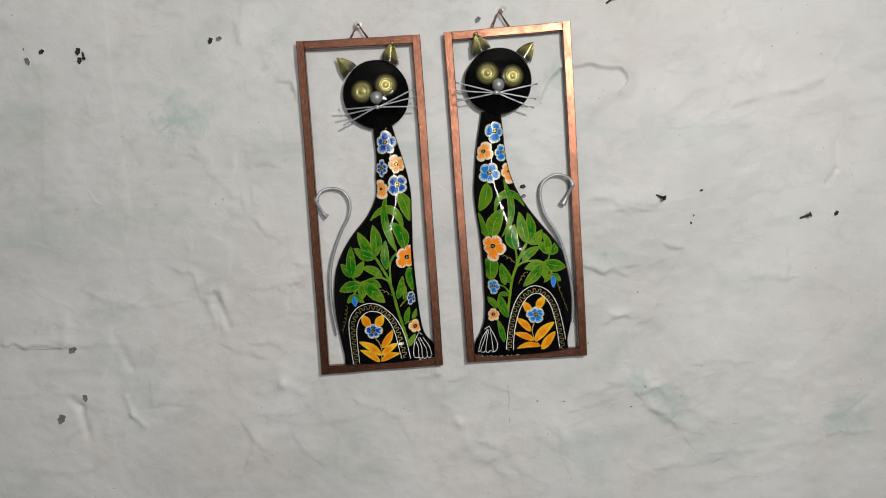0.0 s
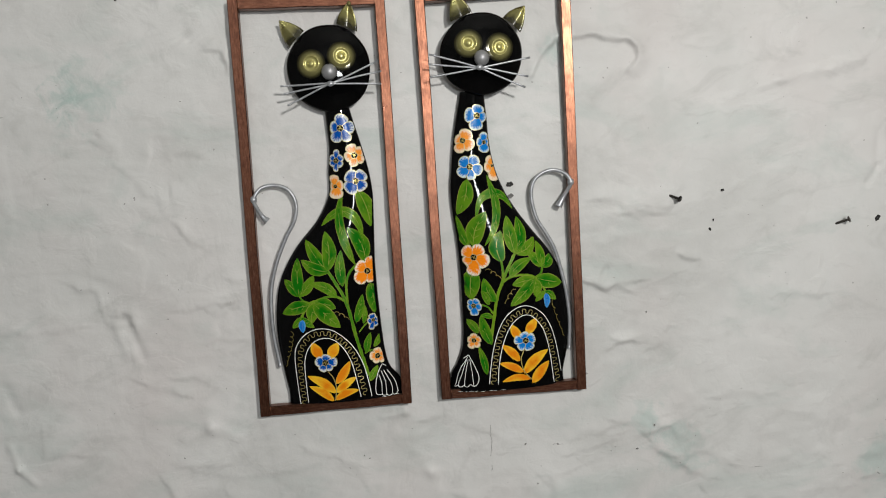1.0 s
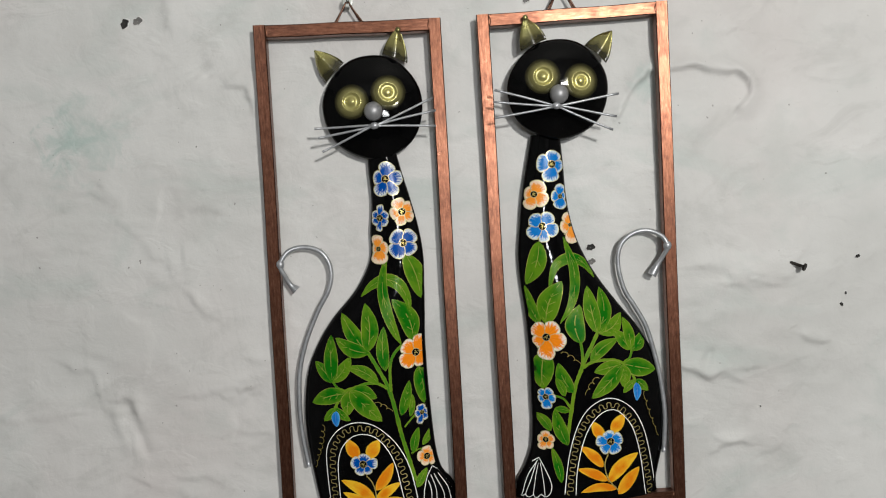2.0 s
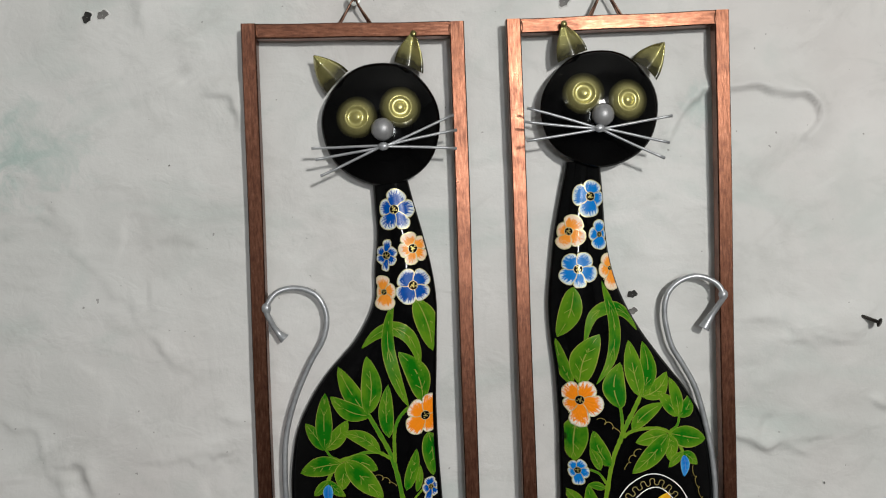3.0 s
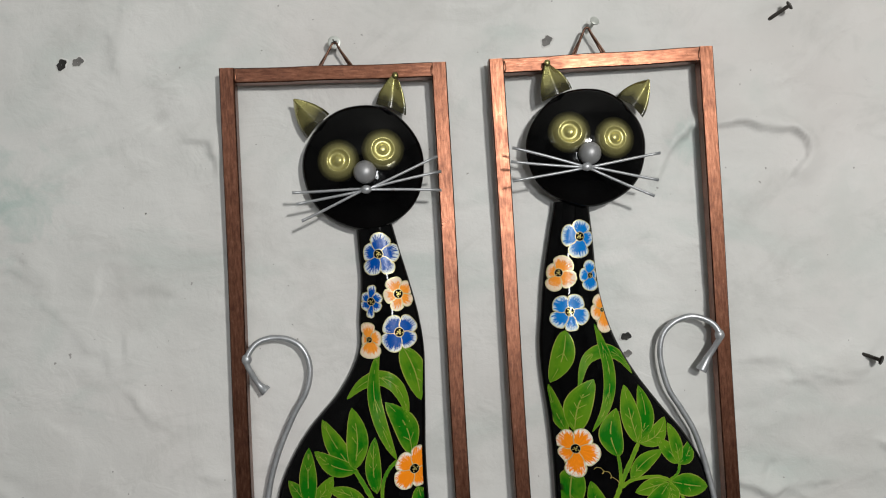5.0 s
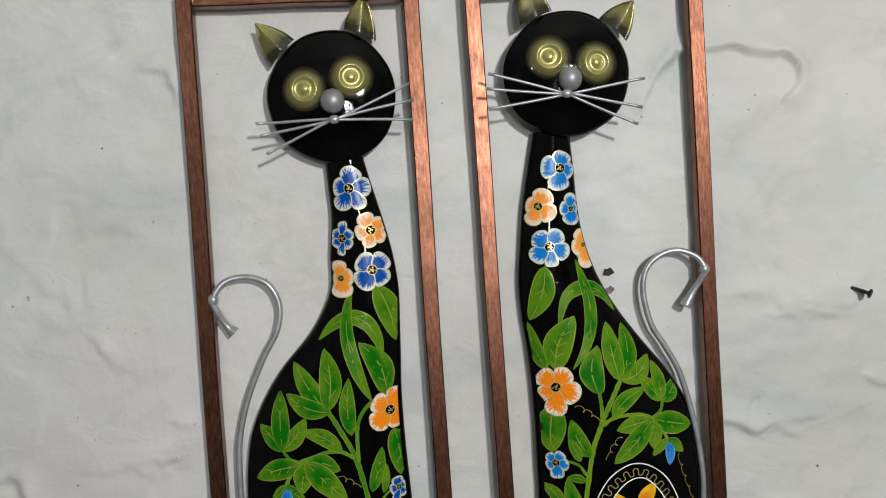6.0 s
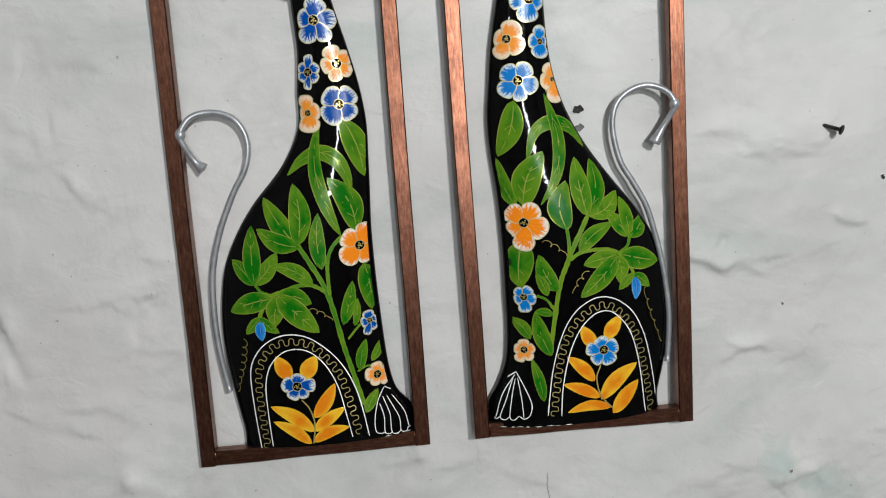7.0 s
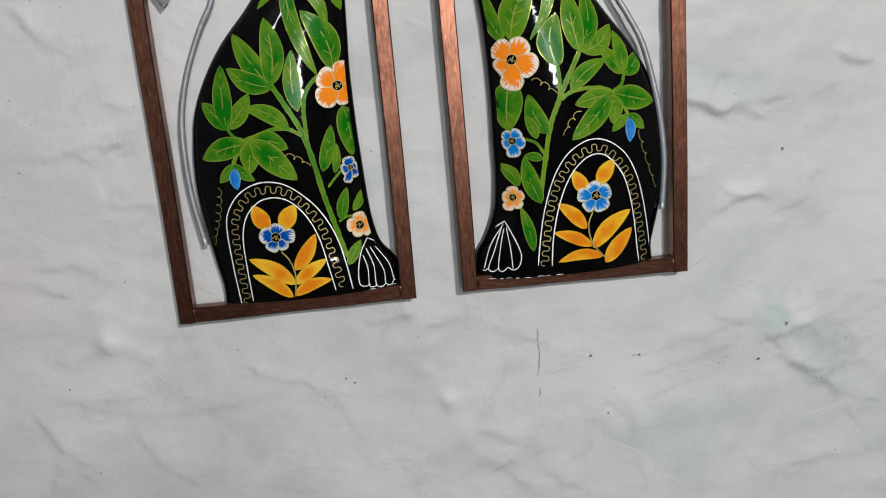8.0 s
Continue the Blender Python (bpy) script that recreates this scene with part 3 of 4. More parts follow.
class Body:
    """A domed sheet cut between two edges; places in millimetres."""

    def __init__(self, left, right, low, high):
        self.left, self.right, self.low, self.high, self.layer = left, right, low, high, 0
        vs = np.linspace(low, high, 141)
        fine = {}
        for side, values in (("l", left), ("r", right)):
            line = smooth_line(list(zip(HEIGHTS, values)), 8)
            fine[side] = np.interp(vs, line[:, 0], line[:, 1])
        self.vs, self.l, self.r = vs, fine["l"], fine["r"]

    def span(self, v):
        return np.interp(v, self.vs, self.l), np.interp(v, self.vs, self.r)

    def deep(self, u, v):
        l, r = self.span(v)
        h = (r - l) / 2
        s = np.clip((u - (l + r) / 2) / h, -1, 1)
        return 8 + (5 + 0.19 * h) * (1 - s * s) ** 0.6

    def place(self, u, v, lift=0.0):
        l, r = self.span(v)
        m = 0.03 * (r - l)
        u, v = min(max(u, l + m), r - m), min(max(v, self.low + 0.6), self.high - 0.5)
        return (u / 1000, -(float(self.deep(u, v)) + 0.3 + lift + 0.012 * self.layer) / 1000, v / 1000)

    def mesh(self):
        cols = 61
        verts = []
        for v, l, r in zip(self.vs, self.l, self.r):
            for k in range(cols):
                s = math.sin(math.pi * (k / (cols - 1) - 0.5))
                u = (l + r) / 2 + s * (r - l) / 2
                verts.append((u / 1000, -float(self.deep(u, v)) / 1000, v / 1000))
        n = len(verts)
        verts += [(x, y + 0.0012, z) for x, y, z in verts]
        rows = len(self.vs)
        faces = grid_faces(rows, cols)
        faces += [tuple(i + n for i in f)[::-1] for f in grid_faces(rows, cols)]
        ring = [i * cols for i in range(rows)]
        for a, b in zip(ring, ring[1:]):
            faces += [(a, b, b + n, a + n), (a + cols - 1, a + cols - 1 + n, b + cols - 1 + n, b + cols - 1)]
        return mesh_of("body", verts, faces, BLACK)


def laid(b, name, flat, faces, uvs, material, lift=0.0):
    """A coat of paint laid on the body; flat: places in millimetres."""
    b.layer += 1
    return part(name, mesh_of(name, [b.place(u, v, lift) for u, v in flat], faces, material, uvs), b.ob)


def leaf(b, u0, v0, u1, v1, width, material, bend):
    n, cols = 15, 7
    base, way = np.array((u0, v0)), np.array((u1 - u0, v1 - v0))
    side = np.array((-way[1], way[0])) / np.linalg.norm(way)
    if material is GOLDLEAF:
        width *= 0.92
    if bend == 0:
        bend = random.uniform(-0.07, 0.07)
    flat, uvs = [], []
    for i in range(n):
        t = i / (n - 1)
        w = width / 2 * (math.sin(math.pi * t ** 0.88) ** 0.68 if 0 < t < 1 else 0.02) * (1 - 0.1 * t)
        mid = base + way * t + side * np.linalg.norm(way) * bend * math.sin(math.pi * t)
        for k in range(cols):
            s = 2 * k / (cols - 1) - 1
            flat.append(mid + side * s * w)
            uvs.append((k / (cols - 1), t))
    return laid(b, "bud" if material is BUD else "leaf", flat, grid_faces(n, cols), uvs, material)


def ribbon(line, widths, cols=5):
    flat, uvs = [], []
    n = len(line)
    for i in range(n):
        way = line[min(i + 1, n - 1)] - line[max(i - 1, 0)]
        side = np.array((-way[1], way[0])) / (np.linalg.norm(way) + 1e-9)
        for k in range(cols):
            s = 2 * k / (cols - 1) - 1
            flat.append(line[i] + side * s * widths[i] / 2)
            uvs.append((k / (cols - 1), i / (n - 1)))
    return flat, grid_faces(n, cols), uvs


def stroke(b, name, width, material, *points):
    line = smooth_line(points, 8)
    width *= {"arch_line": 0.52, "paw_line": 0.5}.get(name, 1.0)
    widths = [width * (0.85 + 0.3 * random.random() ** 2) for _ in line]
    widths[0] = widths[-1] = width * 0.5
    return laid(b, name, *ribbon(line, widths, 3), material, 0.12)


def coil(b, u0, v0, u1, v1, loops, size):
    """A fine gold tendril that winds along a line."""
    a, d = np.array((u0, v0)), np.array((u1 - u0, v1 - v0))
    side = np.array((-d[1], d[0])) / np.linalg.norm(d)
    step = np.linalg.norm(d) / (2 * math.pi * loops)
    line = []
    for t in np.linspace(0, 2 * math.pi * loops, 18 * loops + 1):
        s = size * (0.35 + 0.65 * math.sin(math.pi * min(1, 0.15 + t / (2 * math.pi * loops))))
        line.append(a + d / np.linalg.norm(d) * (step * t - 1.5 * step * math.sin(t)) + side * s * (1 - math.cos(t)) / 2)
    return laid(b, "tendril", *ribbon(np.array(line), [0.55] * len(line), 3), TENDRIL, 0.12)


def strap(b, width, *points):
    """A long bent leaf that tapers to both ends."""
    line = smooth_line(points, 8)
    n = len(line)
    widths = [width * (0.03 + 1.34 * abs(math.sin(math.pi * (0.005 + 0.99 * i / (n - 1)))) ** 0.8) for i in range(n)]
    return laid(b, "leaf", *ribbon(line, widths, 7), LEAF)


def scroll(b, width, *points):
    """A running line of rounded S curls along the band of the arch."""
    line = smooth_line(points, 20)
    way = np.gradient(line, axis=0)
    way /= np.linalg.norm(way, axis=1)[:, None]
    length = np.concatenate([[0], np.cumsum(np.linalg.norm(np.diff(line, axis=0), axis=1))])
    count = int(length[-1] / 8.2)
    curve = []
    for q in np.linspace(0, count, 26 * count + 1):
        a = 2 * math.pi * q
        s = length[-1] * q / count - 0.75 * math.sin(2 * a) * (1 + 0.1 * math.sin(q * 2.3))
        p, w = (np.array([np.interp(s, length, d[:, j]) for j in (0, 1)]) for d in (line, way))
        curve.append(p + np.array((-w[1], w[0])) * 2.9 * math.sin(a) * (1 + 0.08 * math.sin(q * 3.1)))
    curve = np.array(curve)
    return laid(b, "scroll_line", *ribbon(curve, [width * 0.46] * len(curve), 3), SCROLLGOLD, 0.12)


def flower(b, u, v, material, *petals):
    """Broad petals round a seeded heart, each by the angle and the length of its middle."""
    rings, per = 8, 18
    count = len(petals)
    turns = [a for a, _ in petals]
    edges = [(turns[k] + ((turns[(k + 1) % count] - turns[k]) % 360) / 2) for k in range(count)]
    flat, uvs, outline, seams = [], [], [], []
    small = min(length for _, length in petals)
    for k, (turn, length) in enumerate(petals):
        before, after = turn - (turn - edges[k - 1]) % 360, turn + (edges[k] - turn) % 360
        notch_low = 0.73 * (length + petals[k - 1][1]) / 2
        notch_high = 0.73 * (length + petals[(k + 1) % count][1]) / 2
        ruffle = random.uniform(0, 6)
        for q in range(per):
            f = q / per
            a = math.radians(before + (after - before) * f)
            notch = notch_low + (notch_high - notch_low) * f
            lobe = (1 - abs(2 * f - 1) ** 2.6) ** 0.6
            reach = 0.91 * (notch + (1.02 * length - notch) * lobe) * (1 + 0.02 * math.sin(9 * f + ruffle))
            outline.append((a, reach, abs(2 * f - 1)))
        seams.append((math.radians(after), notch_high))
    sides = len(outline)
    for i in range(rings + 1):
        f = i / rings
        for k, (a, reach, edge) in enumerate(outline):
            flat.append((u + f * reach * math.cos(a), v + f * reach * math.sin(a)))
            uvs.append((f * (1 + 0.14 * edge ** 3), k / sides))
    bloom = laid(b, "flower", flat, grid_faces(rings + 1, sides, True), uvs, material)
    ring = np.array([(u + 0.975 * r * math.cos(a), v + 0.975 * r * math.sin(a)) for a, r, _ in outline + outline[:1]])
    laid(b, "petal_outline", *ribbon(ring, [0.5 + 0.45 * random.random() for _ in ring], 3), PETALRIM, 0.06)
    for a, reach in seams:
        line = np.array([(u + reach * f * math.cos(a + 0.12 * math.sin(4 * f)), v + reach * f * math.sin(a + 0.12 * math.sin(4 * f))) for f in np.linspace(0.2, 1.0, 7)])
        laid(b, "petal_line", *ribbon(line, [0.5 + 0.4 * random.random() for _ in line], 3), PETALRIM, 0.08)
    q = min(4.0, 0.27 * small + 0.6)
    disc = [(u + q * f * math.cos(2 * math.pi * k / 16), v + q * f * math.sin(2 * math.pi * k / 16)) for f in (0.02, 0.5, 1) for k in range(16)]
    laid(b, "flower_centre", disc, grid_faces(3, 16, True), [(0.5, 0.5)] * 48, BLACK, 0.12)
    rim = np.array([(u + q * math.cos(2 * math.pi * k / 20), v + q * math.sin(2 * math.pi * k / 20)) for k in range(21)])
    laid(b, "petal_line", *ribbon(rim, [0.45] * 21, 3), PETALRIM, 0.16)
    start = random.uniform(0, 6)
    for k in range(7):
        a, d = start + 2.4 * k, q * (0.1 + 0.1 * k)
        w = 0.17 * q
        dot = [(u + d * math.cos(a) + w * f * math.cos(2 * math.pi * n / 8), v + d * math.sin(a) + w * f * math.sin(2 * math.pi * n / 8)) for f in (0.05, 1) for n in range(8)]
        laid(b, "seed_dot", dot, grid_faces(2, 8, True), [(0.5, 0.5)] * 16, GOLDLINE, 0.2)
    return bloom


def foot_glints(b, low, high, v):
    """Small white strokes painted as specks and glints of solder along the body's foot."""
    u = low
    while u < high:
        w = random.uniform(1.5, 7.0)
        line = np.array([(u, v), (u + w / 2, v + random.uniform(-0.4, 0.4)), (u + w, v)])
        laid(b, "solder_fleck", *ribbon(line, [0.15, random.uniform(0.3, 0.75), 0.15], 3), WHITELINE, 0.3)
        u += w + random.uniform(0.3, 5.0)


def bar(parent, a, b, wide, thick, front, shorten):
    """A square copper tube from a to b in the plane of the frame; its long axis is its own z."""
    a, b = Vector((a[0], 0, a[1])) / 1000, Vector((b[0], 0, b[1])) / 1000
    way = b - a
    length = way.length - 2 * shorten
    n, e = 25, 0.0009
    w, d = wide / 2, thick / 2
    section = [(-w + e, -d), (w - e, -d), (w, -d + e), (w, d - e), (w - e, d), (-w + e, d), (-w, d - e), (-w, -d + e)]
    verts = []
    for i in range(n):
        z = length * i / (n - 1)
        ox, oy = 0.00025 * math.sin(0.5 * i + length * 70), 0.0002 * math.sin(0.4 * i + 2)
        verts += [(x + ox, y + oy, z) for x, y in section]
    faces = [tuple(reversed(f)) for f in grid_faces(n, 8, True)] + [tuple(range(8))[::-1], tuple(range(8 * n - 8, 8 * n))]
    faces = [f[::-1] for f in faces]
    me = mesh_of("frame_bar", verts, faces, COPPER, smooth=False)
    me.materials.append(DARKCOPPER)
    for k, f in enumerate(me.polygons):
        f.material_index = 1 if k < 8 * (n - 1) and k % 8 in (1, 7) else 0
    ob = part("frame_bar", me, parent)
    axis = way.normalized()
    x = Vector((0, 1, 0)).cross(axis)
    start = a + axis * shorten + Vector((0, -front + thick / 2, 0))
    ob.matrix_local = Matrix(((x.x, 0, axis.x, start.x), (x.y, 1, axis.y, start.y), (x.z, 0, axis.z, start.z), (0, 0, 0, 1)))
    return ob


def frame_round(parent, tl, tr, bl, br):
    wide, thick, front = 0.0128, 0.012, 0.018
    h = wide * 500
    bar(parent, (bl[0] + h, bl[1]), (tl[0] + h, tl[1]), wide, thick, front, 0)
    bar(parent, (br[0] - h, br[1]), (tr[0] - h, tr[1]), wide, thick, front, 0)
    bar(parent, (tl[0], tl[1] - h), (tr[0], tr[1] - h), wide, thick, front - 0.0004, wide - 0.0002)
    bar(parent, (bl[0], bl[1] + h), (br[0], br[1] + h), wide, thick, front - 0.0004, wide - 0.0002)
    for u, v in ((tl[0] + 13, tl[1] - 7), (tr[0] - 13, tr[1] - 7), (bl[0] + 13, bl[1] + 7), (br[0] - 13, br[1] + 7)):
        part("weld", ball("weld", (u / 1000, -0.0174, v / 1000), (0.0014, 0.0009, 0.005), COPPER, 8, 10), parent, "rough copper weld at the frame corner")


def head_deep(cu, cv, ru, rv, u, v):
    q = min(1.0, ((u - cu) / ru) ** 2 + ((v - cv) / rv) ** 2)
    return 12 + 16 * (1 - q) ** 0.6


def build_head(parent, cu, cv, ru, rv, eyes):
    rings, sides = 40, 72
    verts = []
    for i in range(rings + 1):
        f = math.sin(0.5 * math.pi * i / rings)
        for k in range(sides):
            a = 2 * math.pi * k / sides
            wob = 1 + 0.008 * math.sin(3 * a + cu) + 0.006 * math.sin(7 * a)
            u, v = cu + ru * f * math.cos(a), cv + rv * f * math.sin(a)
            y = head_deep(cu, cv, ru, rv, u, v)
            verts.append(((cu + ru * f * wob * math.cos(a)) / 1000, -y / 1000, (cv + rv * f * wob * math.sin(a)) / 1000))
    n = len(verts)
    verts += [(x, y + 0.0012, z) for x, y, z in verts]
    faces = grid_faces(rings + 1, sides, True)
    faces += [tuple(i + n for i in f)[::-1] for f in faces]
    rim = rings * sides
    faces += [(rim + k, rim + (k + 1) % sides, n + rim + (k + 1) % sides, n + rim + k) for k in range(sides)]
    paint = head_paint(eyes)
    head = part("head", mesh_of("head", verts, faces, paint), parent, "domed black enamel head with gold sprayed eyes")
    # stamped rings of each eye
    profile = ((0, 2.3), (1.4, 2.25), (2.6, 2.0), (3.5, 1.5), (4.2, 0.8), (5.0, 0.4), (6.2, 0.3), (7.4, 0.5), (8.2, 1.1), (8.9, 1.75), (9.7, 1.95), (10.6, 1.6), (11.6, 0.8), (12.6, 0.25), (13.6, 0.0))
    for eu, ev in eyes:
        ring = []
        for r, h in profile:
            for k in range(48):
                a = 2 * math.pi * k / 48
                u, v = eu + r * math.cos(a), ev + r * math.sin(a)
                ring.append((u / 1000, -(head_deep(cu, cv, ru, rv, u, v) + 0.05 + 1.35 * h) / 1000, v / 1000))
        part("eye", mesh_of("eye", ring, grid_faces(len(profile), 48, True), paint), head, "stamped gold eye with round rings")
    return head


def ear(head, tip, a, b, curl):
    """A folded sheet ear: two wings that meet in a crease from base to tip."""
    tip, a, b = (np.array((p[0] / 1000, p[1] / 1000)) for p in (tip, a, b))
    verts, n, cols = [], 14, 9
    for i in range(n):
        t = i / (n - 1)
        mid = (a + b) / 2 * (1 - t) + tip * t
        half = (b - a) / 2 * (1 - t ** 1.8) + (b - a) * 0.05
        for k in range(cols):
            s = 2 * k / (cols - 1) - 1
            p = mid + half * s
            verts.append((p[0], -0.0115 - 0.008 * (1 - 0.6 * t) * (1 - abs(s)) - 0.003 * t - curl * s * 0.003, p[1]))
    m = len(verts)
    verts += [(x, y + 0.001, z) for x, y, z in verts]
    faces = grid_faces(n, cols)
    faces += [tuple(i + m for i in f)[::-1] for f in faces]
    for i in range(n - 1):
        for c in (0, cols - 1):
            q = (i * cols + c, (i + 1) * cols + c, (i + 1) * cols + c + m, i * cols + c + m)
            faces.append(q)
    faces += [((n - 1) * cols + k, (n - 1) * cols + k + 1, (n - 1) * cols + k + 1 + m, (n - 1) * cols + k + m) for k in range(cols - 1)]
    uvs = [(k / (cols - 1), i / (n - 1)) for i in range(n) for k in range(cols)] * 2
    return part("ear", mesh_of("ear", verts, faces, EAR, uvs), head, "folded dull gold ear")


def whiskers(parent, joint, tips):
    y = 0.034
    for u, v in tips:
        a, b = np.array((joint[0] / 1000, -y, joint[1] / 1000)), np.array((u / 1000, -y + 0.002, v / 1000))
        line = [a + (b - a) * t + np.array((0, 0, 0.0006 * math.sin(3 * t + u))) for t in np.linspace(0, 1, 9)]
        radii = [0.00115] * 8 + [0.0013]
        part("whisker", tube("whisker", line, radii, SILVER, 8), parent)
    part("joint", ball("joint", (joint[0] / 1000, -y, joint[1] / 1000), (0.0046, 0.003, 0.0036), SILVER), parent, "silver solder blob that holds the whiskers")


def tail(parent, points, wide):
    line = smooth_line([(u / 1000, v / 1000) for u, v in points], 6)
    n = len(line)
    path = [(p[0], -0.0125 - 0.0065 * math.exp(-((i - 18) / 9.0) ** 2), p[1]) for i, p in enumerate(line)]
    radii = [0.0025 * (1.0 + 0.95 * math.exp(-(i / 4.5) ** 2)) for i in range(n)]
    part("tail", tube("tail", path, radii, SILVER, 12), parent, "bent silver wire tail with a flattened end")
    u, v = points[3]
    part("joint", ball("joint", (u / 1000, -0.0185, v / 1000), (0.0042, 0.0036, 0.005), SILVER), parent, "silver solder blob on the frame")


def hanger(parent, a, b, top):
    y = -0.010
    for off in (0.0, 0.0022):
        line = smooth_line([(a[0] / 1000 + off, a[1] / 1000 - 0.004), (a[0] / 1000 * 0.28 + top[0] / 1000 * 0.72, top[1] / 1000 - 0.006), (top[0] / 1000 - 0.0016, top[1] / 1000 - 0.0012), (top[0] / 1000 + 0.0016, top[1] / 1000 - 0.0012), (b[0] / 1000 * 0.28 + top[0] / 1000 * 0.72, top[1] / 1000 - 0.006), (b[0] / 1000 + off, b[1] / 1000 - 0.004)], 8)
        part("hanging_wire", tube("hanging_wire", [(p[0], y - off * 0.6, p[1]) for p in line], 0.00105, WIRE, 8), parent, "twisted copper hanging wire")


def ornament(place, label, edges, corners, head, eyes, ears, nose, joint, tips, tail_line, hook, rivet, out):
    thing = tagged(new("framed_cat_ornament"), label, "wall ornament", "pair of framed cat ornaments")
    thing.empty_display_size = 0.05
    thing.location = place
    frame_round(thing, *corners)
    b = Body(*edges)
    b.ob = part("body", b.mesh(), thing, "domed black enamel body painted with flowers and leaves")
    h = build_head(thing, *head, eyes)
    for tip, p, q, curl in ears:
        ear(h, tip, p, q, curl)
    u, v = rivet
    part("rivet", ball("rivet", (u / 1000, -0.0185, v / 1000), (0.0027, 0.0014, 0.0029), GOLD, 10, 14), h, "gold solder spot that ties the ear to the frame")
    part("nose", ball("nose", (nose[0] / 1000, -0.0325, nose[1] / 1000), (0.0096, 0.0085, 0.0098), NOSE), h, "round silver nose")
    whiskers(h, joint, tips)
    h.location.y = -out
    tail(thing, tail_line, 5)
    hanger(thing, *hook)
    return thing, b


thing, b = ornament(
    (-0.1195, 0, 1.303), "black enamel cat with deep blue flowers in a copper frame",
    ((-60, -59.2, -60.6, -62.5, -64.9, -67.2, -67.2, -64.5, -58.8, -46.8, -29.4, -2, 14.3, 17, 20.4, 19.8, 19), (88, 88.5, 85.9, 75.3, 70.6, 68.7, 67.7, 66.9, 66.7, 67, 68.5, 70.1, 71.2, 68.1, 61.8, 54.5, 48), 12, 394),
    ((-86.6, 528.3), (106.2, 523.8), (-97.9, -1.1), (100.2, -1)),
    (29.7, 437.8, 52, 53.9), ((9.3, 443.2), (47.2, 450.5)),
    (((-26.1, 498.3), (-16.7, 466.9), (2.3, 484.3), 1), ((61.7, 515.5), (44.9, 490.9), (67.4, 481.9), -1)),
    (31.2, 431.3), (31.4, 416.8), ((-29.6, 418.5), (-26.6, 407.5), (-23.2, 394.6), (92.3, 440.7), (94.6, 428.4), (93.8, 412.2)),
    ((-64.9, 252.8), (-70.1, 258.7), (-75.3, 269.3), (-78.4, 281.4), (-70.7, 293.6), (-58.8, 297.6), (-45.4, 296.1), (-34.7, 289.8), (-28.2, 277.8), (-27.4, 263.9), (-32.4, 248.2), (-43.5, 230.5), (-58.5, 199), (-68.2, 166.8), (-71.4, 133.6), (-71, 99.7), (-66.7, 62.5)),
    ((-6, 527.3), (24.5, 527.7), (11.4, 547.5)), (61.5, 514), 0.001)


